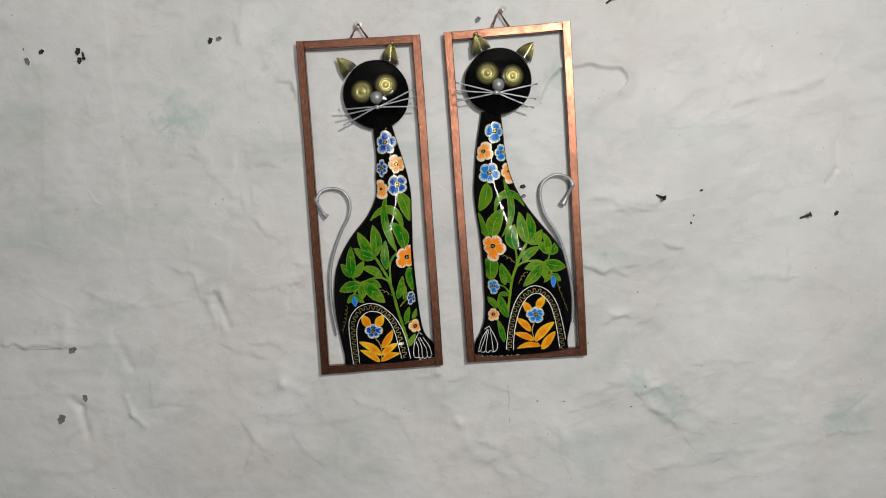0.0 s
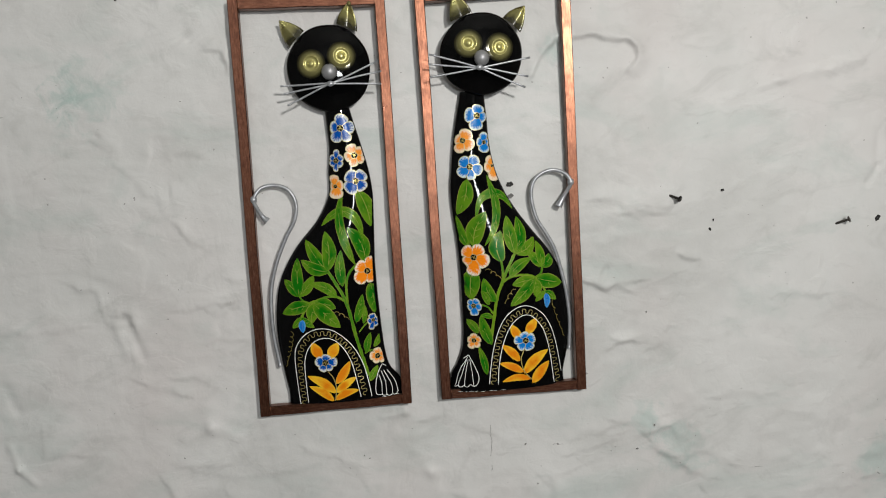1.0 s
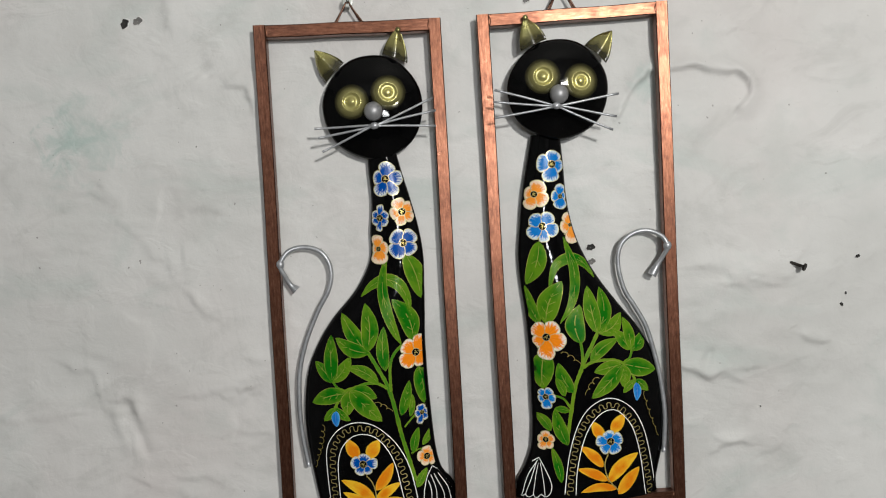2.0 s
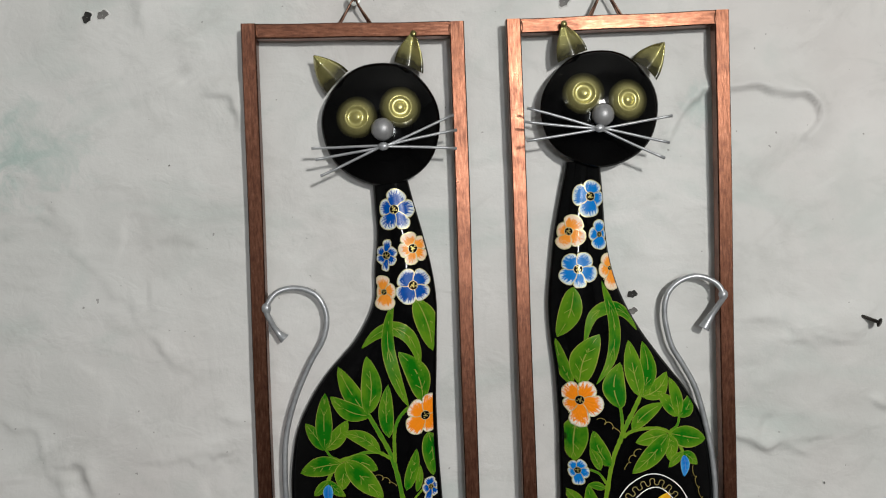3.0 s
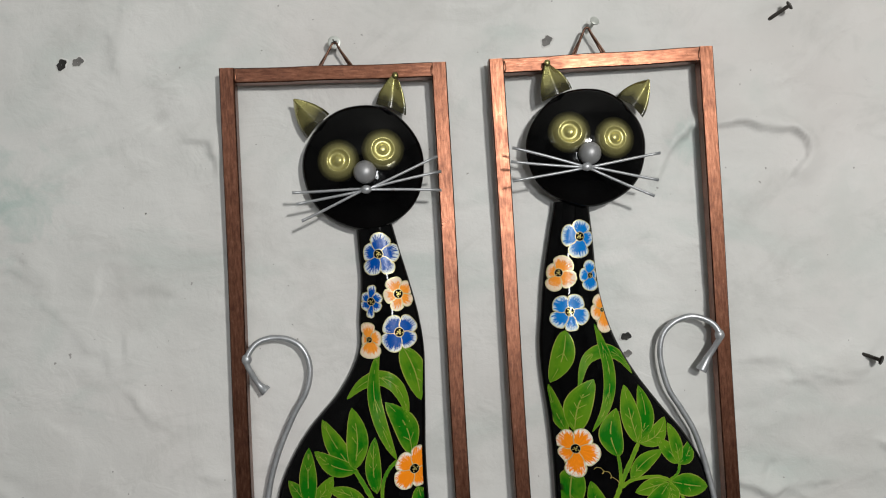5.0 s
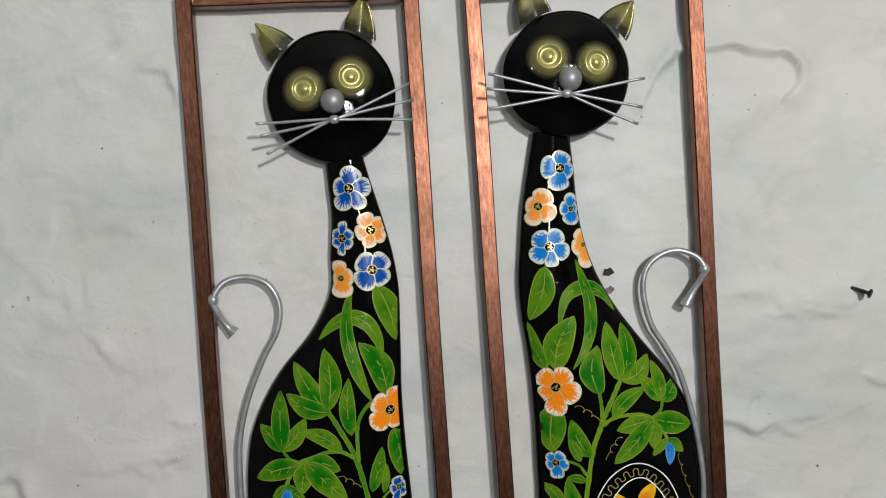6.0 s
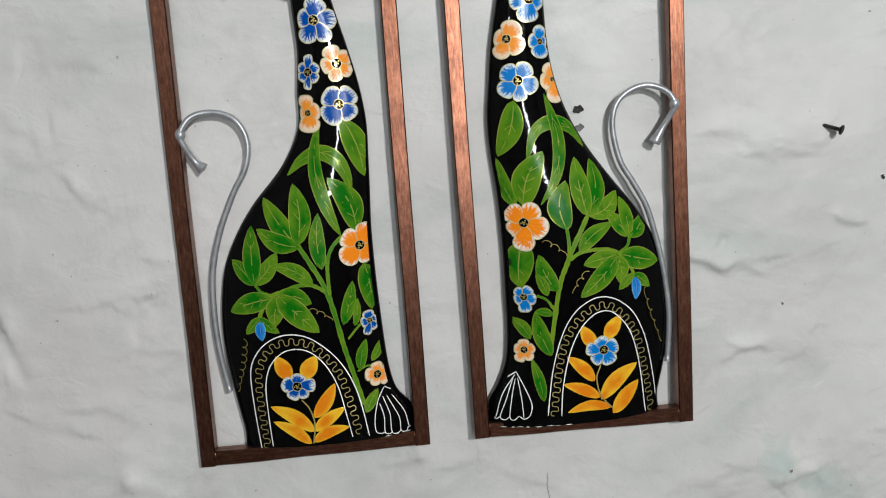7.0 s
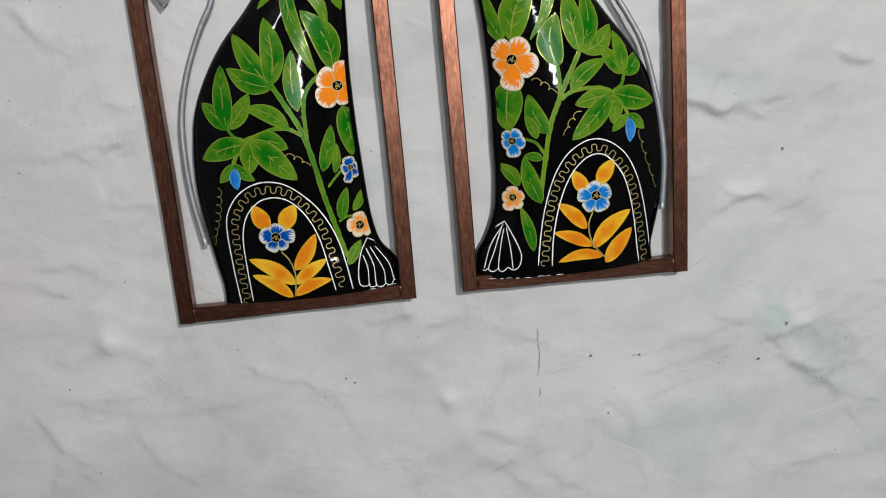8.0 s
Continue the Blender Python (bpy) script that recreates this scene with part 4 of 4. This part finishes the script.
def paint_first(b):
    stroke(b, "stem", 4.1, STEM, (5.8, 184.9), (13.6, 170.2), (24.7, 146.2), (30.7, 120.6), (34.9, 95.9), (40.6, 70.8), (47.1, 42.9))
    stroke(b, "stem", 3.2, STEM, (24.5, 143.9), (14, 150.3), (2.5, 151), (-9.5, 147.8), (-21.1, 143.5), (-28.7, 133.7), (-32.4, 125.8))
    stroke(b, "stem", 3.2, STEM, (42.2, 188.3), (33.5, 179.8), (28.6, 167.6), (27.7, 148.7), (27.9, 140.1))
    stroke(b, "stem", 2.6, STEM, (-33.1, 155.2), (-28.2, 148.3), (-19.6, 144.4))
    stroke(b, "stem", 2.0, STEM, (51.1, 113.2), (45.4, 107.8), (39.1, 101.1))
    stroke(b, "stem", 1.8, STEM, (58.5, 74.3), (51.9, 75.6), (44, 72.2))
    leaf(b, 52.6, 283.7, 65.7, 235.9, 21.4, LEAF, 0.06)
    strap(b, 9.6, (2.9, 241.8), (15.9, 253.3), (31.1, 258.2), (43.6, 252), (50.8, 238.6), (53.7, 221.8))
    strap(b, 8.6, (33.2, 283.4), (27.7, 264.1), (26.2, 243.5), (29.7, 222.4), (35.7, 203.1), (41.8, 188.8))
    leaf(b, 55.1, 191.9, 35.3, 237.6, 21.5, LEAF, -0.12)
    leaf(b, 5.3, 184.1, -19.3, 225.5, 17.5, LEAF, 0)
    leaf(b, 7.9, 182.9, -27, 200.3, 16.7, LEAF, 0.1)
    leaf(b, 6.2, 184, 6.8, 234.9, 19.4, LEAF, -0.07)
    leaf(b, 23.5, 162.5, 24.8, 209.3, 14, LEAF, 0.05)
    leaf(b, -32.3, 154.2, -50.6, 176.4, 14.3, LEAF, 0)
    leaf(b, -32.8, 154.2, -11.9, 179.9, 14.7, LEAF, -0.05)
    leaf(b, -33.2, 154.3, -31.6, 203.3, 16.2, LEAF, 0.02)
    leaf(b, 15.4, 150.6, -17.6, 169.6, 13.9, LEAF, -0.1)
    leaf(b, -19.4, 142, -56.7, 132.7, 18.3, LEAF, -0.05)
    leaf(b, -12.2, 144.2, -20, 118.3, 17.1, LEAF, -0.08)
    leaf(b, -14.4, 144.9, 12.5, 135.2, 15.7, LEAF, 0.08)
    leaf(b, -15.4, 144.5, 16.1, 109.9, 20.6, LEAF, 0)
    leaf(b, -31.8, 126.8, -45.2, 113.2, 9.3, LEAF, 0)
    leaf(b, -31.8, 126.8, -16.8, 112.7, 9.3, LEAF, 0)
    leaf(b, -31.7, 123.4, -32.1, 106.7, 9.5, BUD, 0)
    leaf(b, 58.1, 163.7, 61.1, 123.7, 19.5, LEAF, 0.05)
    leaf(b, 36.6, 114, 47.4, 150, 11.8, LEAF, 0)
    leaf(b, 45.8, 111.6, 49.8, 135.1, 6.7, LEAF, 0)
    leaf(b, 46.4, 72.7, 53.6, 99.1, 9.9, LEAF, 0.04)
    leaf(b, 56.6, 79.1, 67.4, 97.9, 8.1, LEAF, -0.05)
    leaf(b, 47.9, 36.1, 59.6, 54.6, 9.6, LEAF, 0)
    flower(b, 37.3, 363, BLUE, (79, 19.5), (164, 14.3), (251, 20.5), (300, 21.2), (357, 19.8))
    flower(b, 52.1, 328, ORANGE, (32, 14.6), (110, 16.3), (191, 13.9), (265, 15.7), (318, 15.3))
    flower(b, 28.5, 322.9, BLUE, (35, 10.9), (87, 15.3), (124, 10.6), (226, 10.4), (264, 15.3), (301, 11.3))
    flower(b, 50.8, 295.6, BLUE, (43, 18), (119, 16.7), (244, 19.3), (313, 17.6))
    flower(b, 24.9, 290.6, ORANGE, (28, 11.5), (89, 16.2), (177, 7.1), (261, 17.6))
    flower(b, 56.3, 179.4, BIGORANGE, (70, 21.6), (133, 18.5), (225, 21.3), (294, 17.2))
    flower(b, 58.4, 114.7, BLUE, (15, 6.6), (90, 9.7), (200, 8.3), (261, 13.8), (290, 10.2))
    flower(b, 60.3, 67.2, ORANGE, (19, 10.6), (87, 11.9), (167, 11.6), (260, 10.7), (309, 12.5))
    leaf(b, -12, 72.7, -22.1, 93.4, 16.1, GOLDLEAF, 0.01)
    leaf(b, -1.2, 72.2, 11.4, 90.7, 16.2, GOLDLEAF, 0.01)
    flower(b, -7, 66, BLUE, (73, 12.3), (170, 14.6), (246, 13.8), (306, 13.5), (354, 16.9))
    leaf(b, 3.7, 25.8, -31.5, 49.6, 14.7, GOLDLEAF, -0.06)
    leaf(b, 0.2, 15.2, -30.6, 36.2, 12.3, GOLDLEAF, -0.06)
    leaf(b, 4.8, 37.5, 24.5, 65.4, 13.8, GOLDLEAF, -0.04)
    leaf(b, 3.2, 25.9, 31, 43.8, 12.3, GOLDLEAF, 0.03)
    leaf(b, 1.3, 16.6, 33.2, 26.9, 11.4, GOLDLEAF, 0.08)
    stroke(b, "flower_stalk", 1.3, GOLDLINE, (-4.4, 54), (1.4, 45.7), (4.4, 32.7), (1.7, 15.1))
    stroke(b, "arch_line", 1.9, WHITELINE, (-43.7, 10.8), (-45, 29.5), (-45.8, 52.1), (-45.7, 74.4), (-42.6, 88.9), (-33, 101.9), (-20.5, 109.2), (-7.1, 110.9), (7.4, 106.6), (22.5, 93.7), (32.9, 79.2), (40.6, 61.2), (45.8, 38.8), (48.9, 16.2))
    stroke(b, "arch_line", 1.9, WHITELINE, (-33.5, 14.3), (-34.1, 39.3), (-33.8, 64), (-30.8, 78.5), (-25, 88.8), (-14.7, 96.7), (-2.8, 98), (8.4, 93.4), (18.9, 81.1), (26.6, 63.2), (31.5, 38.4), (35.1, 16.8))
    scroll(b, 1.5, (-38.5, 12.8), (-39.6, 47), (-38.8, 75.1), (-33.9, 89.9), (-23.6, 101.3), (-9.2, 104.9), (6.8, 100.9), (19.6, 88.3), (29.8, 71.4), (36.7, 43.5), (41.1, 19.4))
    stroke(b, "paw_line", 1.7, WHITELINE, (65, 55.8), (58.7, 44.8), (55, 30.1), (55, 19.2), (59.1, 16.5), (63, 17.3))
    stroke(b, "paw_line", 1.7, WHITELINE, (65, 55.8), (76.5, 47.1), (85.3, 35.5), (89.6, 21.9), (88.1, 16.4), (83.1, 17.1))
    stroke(b, "paw_line", 1.5, WHITELINE, (60, 42.7), (62.8, 31.1), (62.5, 16.9), (66.7, 15), (68.8, 16.6))
    stroke(b, "paw_line", 1.5, WHITELINE, (62.9, 47.8), (67.8, 32.6), (68.2, 16.2), (73.4, 14.1), (76.1, 16.5))
    stroke(b, "paw_line", 1.5, WHITELINE, (66.3, 48), (75.2, 28.6), (76, 16), (80.3, 13.9), (82.6, 17.2))
    stroke(b, "paw_line", 1.5, WHITELINE, (70.6, 47.5), (80, 32.6), (83.1, 17.1))
    coil(b, 10.1, 129.7, 27.8, 120, 3, 3.6)
    coil(b, -47.5, 109.4, -58.8, 63.6, 7, 4.6)


paint_first(b)
foot_glints(b, 62, 85, 13.4)

thing, b = ornament(
    (0.1175, 0, 1.299), "black enamel cat with one large orange flower in copper frame",
    ((-85, -83.4, -81.1, -72.5, -64.6, -61.7, -61.2, -60.7, -60.5, -61, -62.3, -65.2, -65.6, -62.1, -58, -51.9, -45), (70, 68.5, 70.8, 74.4, 78.9, 81.7, 80.4, 77, 70, 55.9, 37.2, 16.7, 1.5, -7.5, -11.4, -12.4, -14), 12, 402),
    ((-94.1, 528.1), (103.2, 529.4), (-97, 3.7), (97.4, -0)),
    (-15, 446.8, 52.2, 51.3), ((-31.9, 459.1), (6.6, 452.1)),
    (((-44.9, 522), (-49.6, 488.7), (-24.3, 498.9), -1), ((42.1, 502), (16.8, 489.4), (34.8, 471), 1)),
    (-17.5, 439.3), (-21, 427.9), ((-82.2, 447.4), (-84.1, 435.8), (-83.6, 419.3), (42.5, 435.5), (39.3, 414), (34.9, 400.2)),
    ((73.8, 247), (80.6, 258.3), (87.5, 269.6), (90.3, 277.8), (84.6, 288.6), (70.4, 294.9), (55.9, 292.3), (44.4, 283.8), (39.3, 271.1), (39.3, 254.6), (44.4, 232.8), (54.1, 215.3), (65.1, 192.7), (73.2, 160.4), (78.2, 130.5), (80.4, 95.5), (77.4, 55.6)),
    ((-20.8, 531.8), (7.8, 532), (-5.4, 553.4)), (-45.2, 520.5), 0.006)


def paint_second(b):
    stroke(b, "stem", 4.1, STEM, (10.8, 191.5), (3.6, 178.4), (-4.2, 163.9), (-8.6, 153.7), (-15.9, 135.9), (-22, 107.2), (-28, 75.2))
    stroke(b, "stem", 3.0, STEM, (-7.6, 183.2), (-6.5, 171.2), (-7, 156.4))
    stroke(b, "stem", 3.2, STEM, (-6.6, 155.4), (2.3, 160.9), (19.5, 162.6), (34.2, 158.7), (43.1, 149), (48.5, 137.7))
    stroke(b, "stem", 2.6, STEM, (46.5, 171.2), (43.7, 162.9), (36.1, 158))
    stroke(b, "stem", 2.4, STEM, (-36.2, 127), (-28.1, 123.2), (-22.1, 114))
    leaf(b, -44, 291.1, -59.6, 246.6, 20.8, LEAF, 0.08)
    leaf(b, -47.8, 203.3, -61.2, 245.4, 13.1, LEAF, 0.06)
    strap(b, 8.8, (12.6, 249.2), (3.1, 264.1), (-8.6, 270.7), (-20.5, 269.8), (-30.2, 261.3), (-37, 238.5))
    strap(b, 8.0, (-18.4, 294.7), (-13.4, 277.6), (-9.2, 258.6), (-10, 239), (-15.8, 220.8), (-27.4, 203.8))
    leaf(b, -42.2, 203.9, -23.2, 248.1, 25.3, LEAF, 0.1)
    leaf(b, -7.3, 181.3, -6.1, 222.3, 21.7, LEAF, 0.14)
    leaf(b, 11.8, 191, 38.3, 209.9, 17.7, LEAF, -0.15)
    leaf(b, 11.3, 191, 16.8, 238.9, 17.8, LEAF, -0.12)
    leaf(b, 10.8, 191.1, 3.1, 241.2, 17.8, LEAF, 0.02)
    leaf(b, 45.4, 170.8, 27.9, 193.2, 13.4, LEAF, 0)
    leaf(b, 45.3, 170.3, 60.8, 187.7, 14.8, LEAF, -0.12)
    leaf(b, 45.9, 171.2, 39.8, 205.1, 12.8, LEAF, -0.06)
    leaf(b, 1.5, 162.4, 31.6, 183.8, 14.8, LEAF, 0.08)
    leaf(b, 37.5, 156.4, 72.2, 146.7, 20.3, LEAF, 0)
    leaf(b, 34, 156.3, 35.3, 132, 14.5, LEAF, 0.1)
    leaf(b, 34, 156.3, 4.6, 150.6, 15.1, LEAF, 0)
    leaf(b, 35, 156.2, 0.8, 122.9, 18.1, LEAF, 0.04)
    leaf(b, 48.1, 138.7, 33.9, 126.4, 8.7, LEAF, 0)
    leaf(b, 48.1, 138.7, 62, 125.7, 10, LEAF, 0)
    leaf(b, 48.9, 135.7, 48.6, 116.3, 9.2, BUD, 0)
    leaf(b, -45.1, 174.5, -49.1, 134.4, 26.2, LEAF, 0)
    leaf(b, -18.2, 129.8, -32.1, 162.1, 15.8, LEAF, 0.08)
    leaf(b, -26.9, 126.5, -35.4, 146.4, 9.1, LEAF, 0)
    leaf(b, -23.3, 110.2, -38.5, 113.5, 7.9, LEAF, -0.05)
    leaf(b, -27.1, 73.7, -38.5, 113, 15, LEAF, 0.04)
    leaf(b, -43.3, 89.6, -58.8, 108.7, 11.4, LEAF, -0.08)
    leaf(b, -36, 34.4, -43.7, 72, 10, LEAF, -0.03)
    flower(b, -25.8, 370.7, SKYBLUE, (69, 15.8), (171, 17.6), (266, 20.2), (343, 13.8))
    flower(b, -46.2, 340.7, ORANGE, (56, 16.8), (168, 10.8), (246, 17.9), (314, 17.6))
    flower(b, -18.7, 336.7, SKYBLUE, (12, 6.7), (87, 14.2), (168, 10.8), (266, 14.6))
    flower(b, -39.5, 306.8, SKYBLUE, (58, 17.5), (129, 17.4), (224, 19.5), (274, 18.5), (327, 19))
    flower(b, -9.9, 306.1, ORANGE, (17, 4.9), (103, 14.9), (190, 12.1), (289, 21.2))
    flower(b, -42.7, 190.1, BIGORANGE, (53, 19.7), (136, 19.7), (212, 15.8), (258, 26.2), (340, 22.7))
    flower(b, -46.9, 126.5, SKYBLUE, (62, 11.3), (127, 10.5), (202, 9), (275, 14.8), (340, 11.5))
    flower(b, -49.6, 80.4, ORANGE, (10, 10), (88, 10.3), (172, 9.1), (245, 12.9), (300, 11.5))
    leaf(b, 10.2, 79, -0.7, 98.7, 13.8, GOLDLEAF, 0.01)
    leaf(b, 19.5, 85.4, 33.6, 104.5, 14.9, GOLDLEAF, 0.01)
    flower(b, 17.4, 76.3, SKYBLUE, (18, 14.4), (106, 13.2), (179, 17.1), (224, 16), (294, 16))
    leaf(b, 8.2, 49.7, -14.4, 72.8, 13.2, GOLDLEAF, -0.05)
    leaf(b, 12.3, 34.8, -19.1, 48.9, 11.9, GOLDLEAF, -0.05)
    leaf(b, 12.7, 32.7, 46.5, 61.2, 16.9, GOLDLEAF, 0.06)
    leaf(b, 23, 18.7, 47.2, 45.5, 16, GOLDLEAF, 0.01)
    leaf(b, 21.8, 25, -16.9, 23.9, 10.8, GOLDLEAF, -0.1)
    stroke(b, "flower_stalk", 1.3, GOLDLINE, (14.1, 63.4), (9.9, 52), (12.9, 36.2), (23.7, 22.2))
    stroke(b, "arch_line", 1.9, WHITELINE, (-33.9, 22.2), (-31.3, 39.5), (-26.5, 63.5), (-19.1, 87.4), (-10.9, 103.9), (-0.6, 115.3), (14.3, 122.2), (29, 119.7), (43.4, 108.2), (52.8, 89.6), (58, 68.9), (62.4, 42.6), (65.7, 19.5))
    stroke(b, "arch_line", 1.9, WHITELINE, (-22.4, 21.4), (-20, 43.5), (-14.3, 67.5), (-7.2, 86.5), (1.8, 100.4), (13.5, 109.1), (25.8, 108.8), (37.7, 96.6), (44.4, 80.9), (49.3, 55.2), (53.4, 14.6))
    scroll(b, 1.5, (-28.7, 21.9), (-25.2, 44), (-18.5, 75.1), (-9, 96.4), (5.4, 110.9), (21.3, 115.1), (35.6, 105.2), (47.3, 85.5), (52.7, 59.7), (57.9, 28.1), (59.1, 15.4))
    stroke(b, "paw_line", 1.7, WHITELINE, (-57.7, 61.3), (-73.6, 50.6), (-80.7, 37.6), (-81.3, 25), (-78, 20.3), (-74.2, 22.5))
    stroke(b, "paw_line", 1.7, WHITELINE, (-57.7, 61.3), (-50.8, 45.4), (-47, 33), (-49.1, 23.6), (-54.1, 20.3), (-58.6, 23))
    stroke(b, "paw_line", 1.5, WHITELINE, (-58.9, 58.9), (-71.3, 40.8), (-77.9, 21.8))
    stroke(b, "paw_line", 1.5, WHITELINE, (-60.6, 56.1), (-68.4, 37), (-74.2, 22.5), (-70.6, 19.5), (-66.2, 22.6))
    stroke(b, "paw_line", 1.5, WHITELINE, (-58.8, 55.6), (-62.9, 40.8), (-66.2, 22.6), (-62.7, 19.5), (-58.6, 23))
    stroke(b, "paw_line", 1.5, WHITELINE, (-56.9, 56.1), (-55.2, 37.8), (-54.5, 21.3))
    coil(b, -28.6, 172.5, -9.6, 160.5, 3, 4.0)
    coil(b, 8.5, 144.5, -6, 127.9, 3, -4.0)
    coil(b, 57.1, 125.4, 70.7, 76.6, 5, -2.6)


paint_second(b)
foot_glints(b, -83, -10, 13.4)


# ---- nails and holes in the wall ----
def flat_shaded(ob):
    ob.data.polygons.foreach_set("use_smooth", [False] * len(ob.data.polygons))


def nail(x0, z0, x1, z1, out, material, label, head_r=0.0042):
    """An iron nail that leans out of the wall from its foot to its head."""
    y0 = -wall_height(x0, z0)
    thing = tagged(new("nail"), label, "nail")
    thing.location = (x0, y0, z0)
    foot, top = np.array((0, 0.004, 0)), np.array((x1 - x0, -out, z1 - z0))
    part("shaft", tube("shaft", [foot + (top - foot) * t for t in np.linspace(0, 1, 6)], 0.0017, material, 10), thing)
    way = (top - foot) / np.linalg.norm(top - foot)
    flat_shaded(part("nail_head", tube("nail_head", [top - way * 0.0002, top + way * 0.0004, top + way * 0.0014, top + way * 0.0019], [head_r * 0.8, head_r, head_r, head_r * 0.7], material, 16), thing))
    return thing


nail(0.342, 1.5495, 0.3535, 1.5435, 0.010, RUST, "dark rusty bent nail stuck in the plaster wall")
nail(0.572, 1.491, 0.586, 1.498, 0.010, RUST, "dark rusty bent nail stuck in the plaster wall")
nail(0.279, 1.853, 0.294, 1.862, 0.012, RUST, "dark rusty bent nail stuck in the plaster wall")
nail(-0.547, 1.848, -0.541, 1.834, 0.007, RUST, "dark rusty bent nail stuck in the plaster wall", 0.0026)
nail(0.1135, 1.8500, 0.1185, 1.8565, 0.014, STEEL, "grey steel nail that carries a wire hanger")


def screw(x, z):
    thing = tagged(new("screw"), "bright zinc cross-head screw in the plaster wall", "screw")
    thing.location = (x, -wall_height(x, z), z)
    part("shaft", tube("shaft", [(0, 0.004, 0), (0, -0.010, 0)], 0.0019, STEEL, 12), thing)
    flat_shaded(part("screw_head", tube("screw_head", [(0, -0.0095, 0), (0, -0.0125, 0), (0, -0.0135, 0), (0, -0.0138, 0)], [0.0024, 0.0057, 0.0055, 0.0044], STEEL, 24), thing))
    # Dark rods on the head give the slots' shade; nothing is cut in.
    for a in (0.35, 0.35 + math.pi / 2):
        d = np.array((math.cos(a), 0, math.sin(a))) * 0.0024
        part("slot", tube("slot", [np.array((0, -0.0139, 0)) - d, np.array((0, -0.0139, 0)) + d], 0.00055, HOLESHADE, 6), thing, "dark rod painted as the shade of the cross slot")


screw(-0.1085, 1.8505)


def hole(x, z, r, material=HOLESHADE):
    """A nearly flat broken-edged pit: raised crumbly rim, inner shade painted in the cup."""
    verts, sides = [], 18
    seed = x * 91 + z * 37
    for f, out in ((1.3, -0.0005), (1.1, 0.0003), (1.0, 0.0004), (0.85, 0.0002), (0.05, 0.0)):
        for k in range(sides):
            a = 2 * math.pi * k / sides
            q = r * f * (1 + 0.22 * math.sin(2 * a + seed) + 0.14 * math.sin(5 * a + seed * 2))
            verts.append((q * math.cos(a), -out, q * math.sin(a)))
    me = mesh_of("nail_hole", verts, [f[::-1] for f in grid_faces(5, sides, True)], PLASTER)
    me.materials.append(material)
    for p in me.polygons:
        p.material_index = 0 if p.index < 2 * sides else 1
    ob = part("nail_hole", me, WALL)
    ob.location = (x, -wall_height(x, z) - 0.0004, z)
    return ob


GREYPLUG = enamel("grey_chipped_plaster", (0.13, 0.125, 0.12), 0.7)
for x, z, r in ((-0.343, 1.846, 0.0044), (-0.552, 1.846, 0.005), (-0.551, 1.832, 0.0045), (-0.609, 1.85, 0.004), (0.417, 1.55, 0.0022), (0.403, 1.511, 0.0014), (0.398, 1.499, 0.002), (0.633, 1.496, 0.0038), (0.131, 1.579, 0.004)):
    hole(x, z, r)
for x, z, r in ((-0.3295, 1.848, 0.0042), (-0.633, 1.837, 0.005), (-0.636, 1.856, 0.0022), (0.0785, 1.8455, 0.0045), (0.131, 1.5635, 0.0036), (0.616, 1.75, 0.0012), (0.386, 1.641, 0.0010), (0.106, 1.661, 0.0010), (-0.28, 1.714, 0.0011), (0.1306, 1.2243, 0.0018), (0.175, 1.22, 0.0016), (0.3063, 1.393, 0.0016), (-0.325, 1.25, 0.0012), (-0.089, 1.23, 0.0013), (-0.082, 1.225, 0.0014), (0.309, 1.236, 0.002), (0.285, 1.203, 0.0022), (0.144, 1.167, 0.0012), (-0.655, 1.258, 0.007), (-0.622, 1.372, 0.006), (-0.612, 1.29, 0.005)):
    hole(x, z, r if r > 0.003 else 0.7 * r, GREYPLUG)


def crack(*points):
    """A hairline crack: a thin dark strip that follows the plaster."""
    line = smooth_line(points, 10)
    line = line + np.random.uniform(-0.0006, 0.0006, line.shape)
    flat, faces, _ = ribbon(line, [0.0003 + 0.0006 * random.random() for _ in line], 3)
    return part("crack", mesh_of("crack", [(p[0], -wall_height(p[0], p[1]) - 0.0007, p[1]) for p in flat], faces, CRACK), WALL)


crack((0.084, 1.256), (0.0835, 1.243), (0.0845, 1.232), (0.082, 1.213))
crack((0.0825, 1.200), (0.082, 1.190))
crack((0.168, 1.2205), (0.182, 1.2195))
crack((0.452, 1.1592), (0.463, 1.159))
# A crack line; the shade under its plaster overhang is painted into the strip.
crack((-0.638, 1.3765), (-0.68, 1.377), (-0.72, 1.382))
crack((0.630, 1.134), (0.634, 1.130))
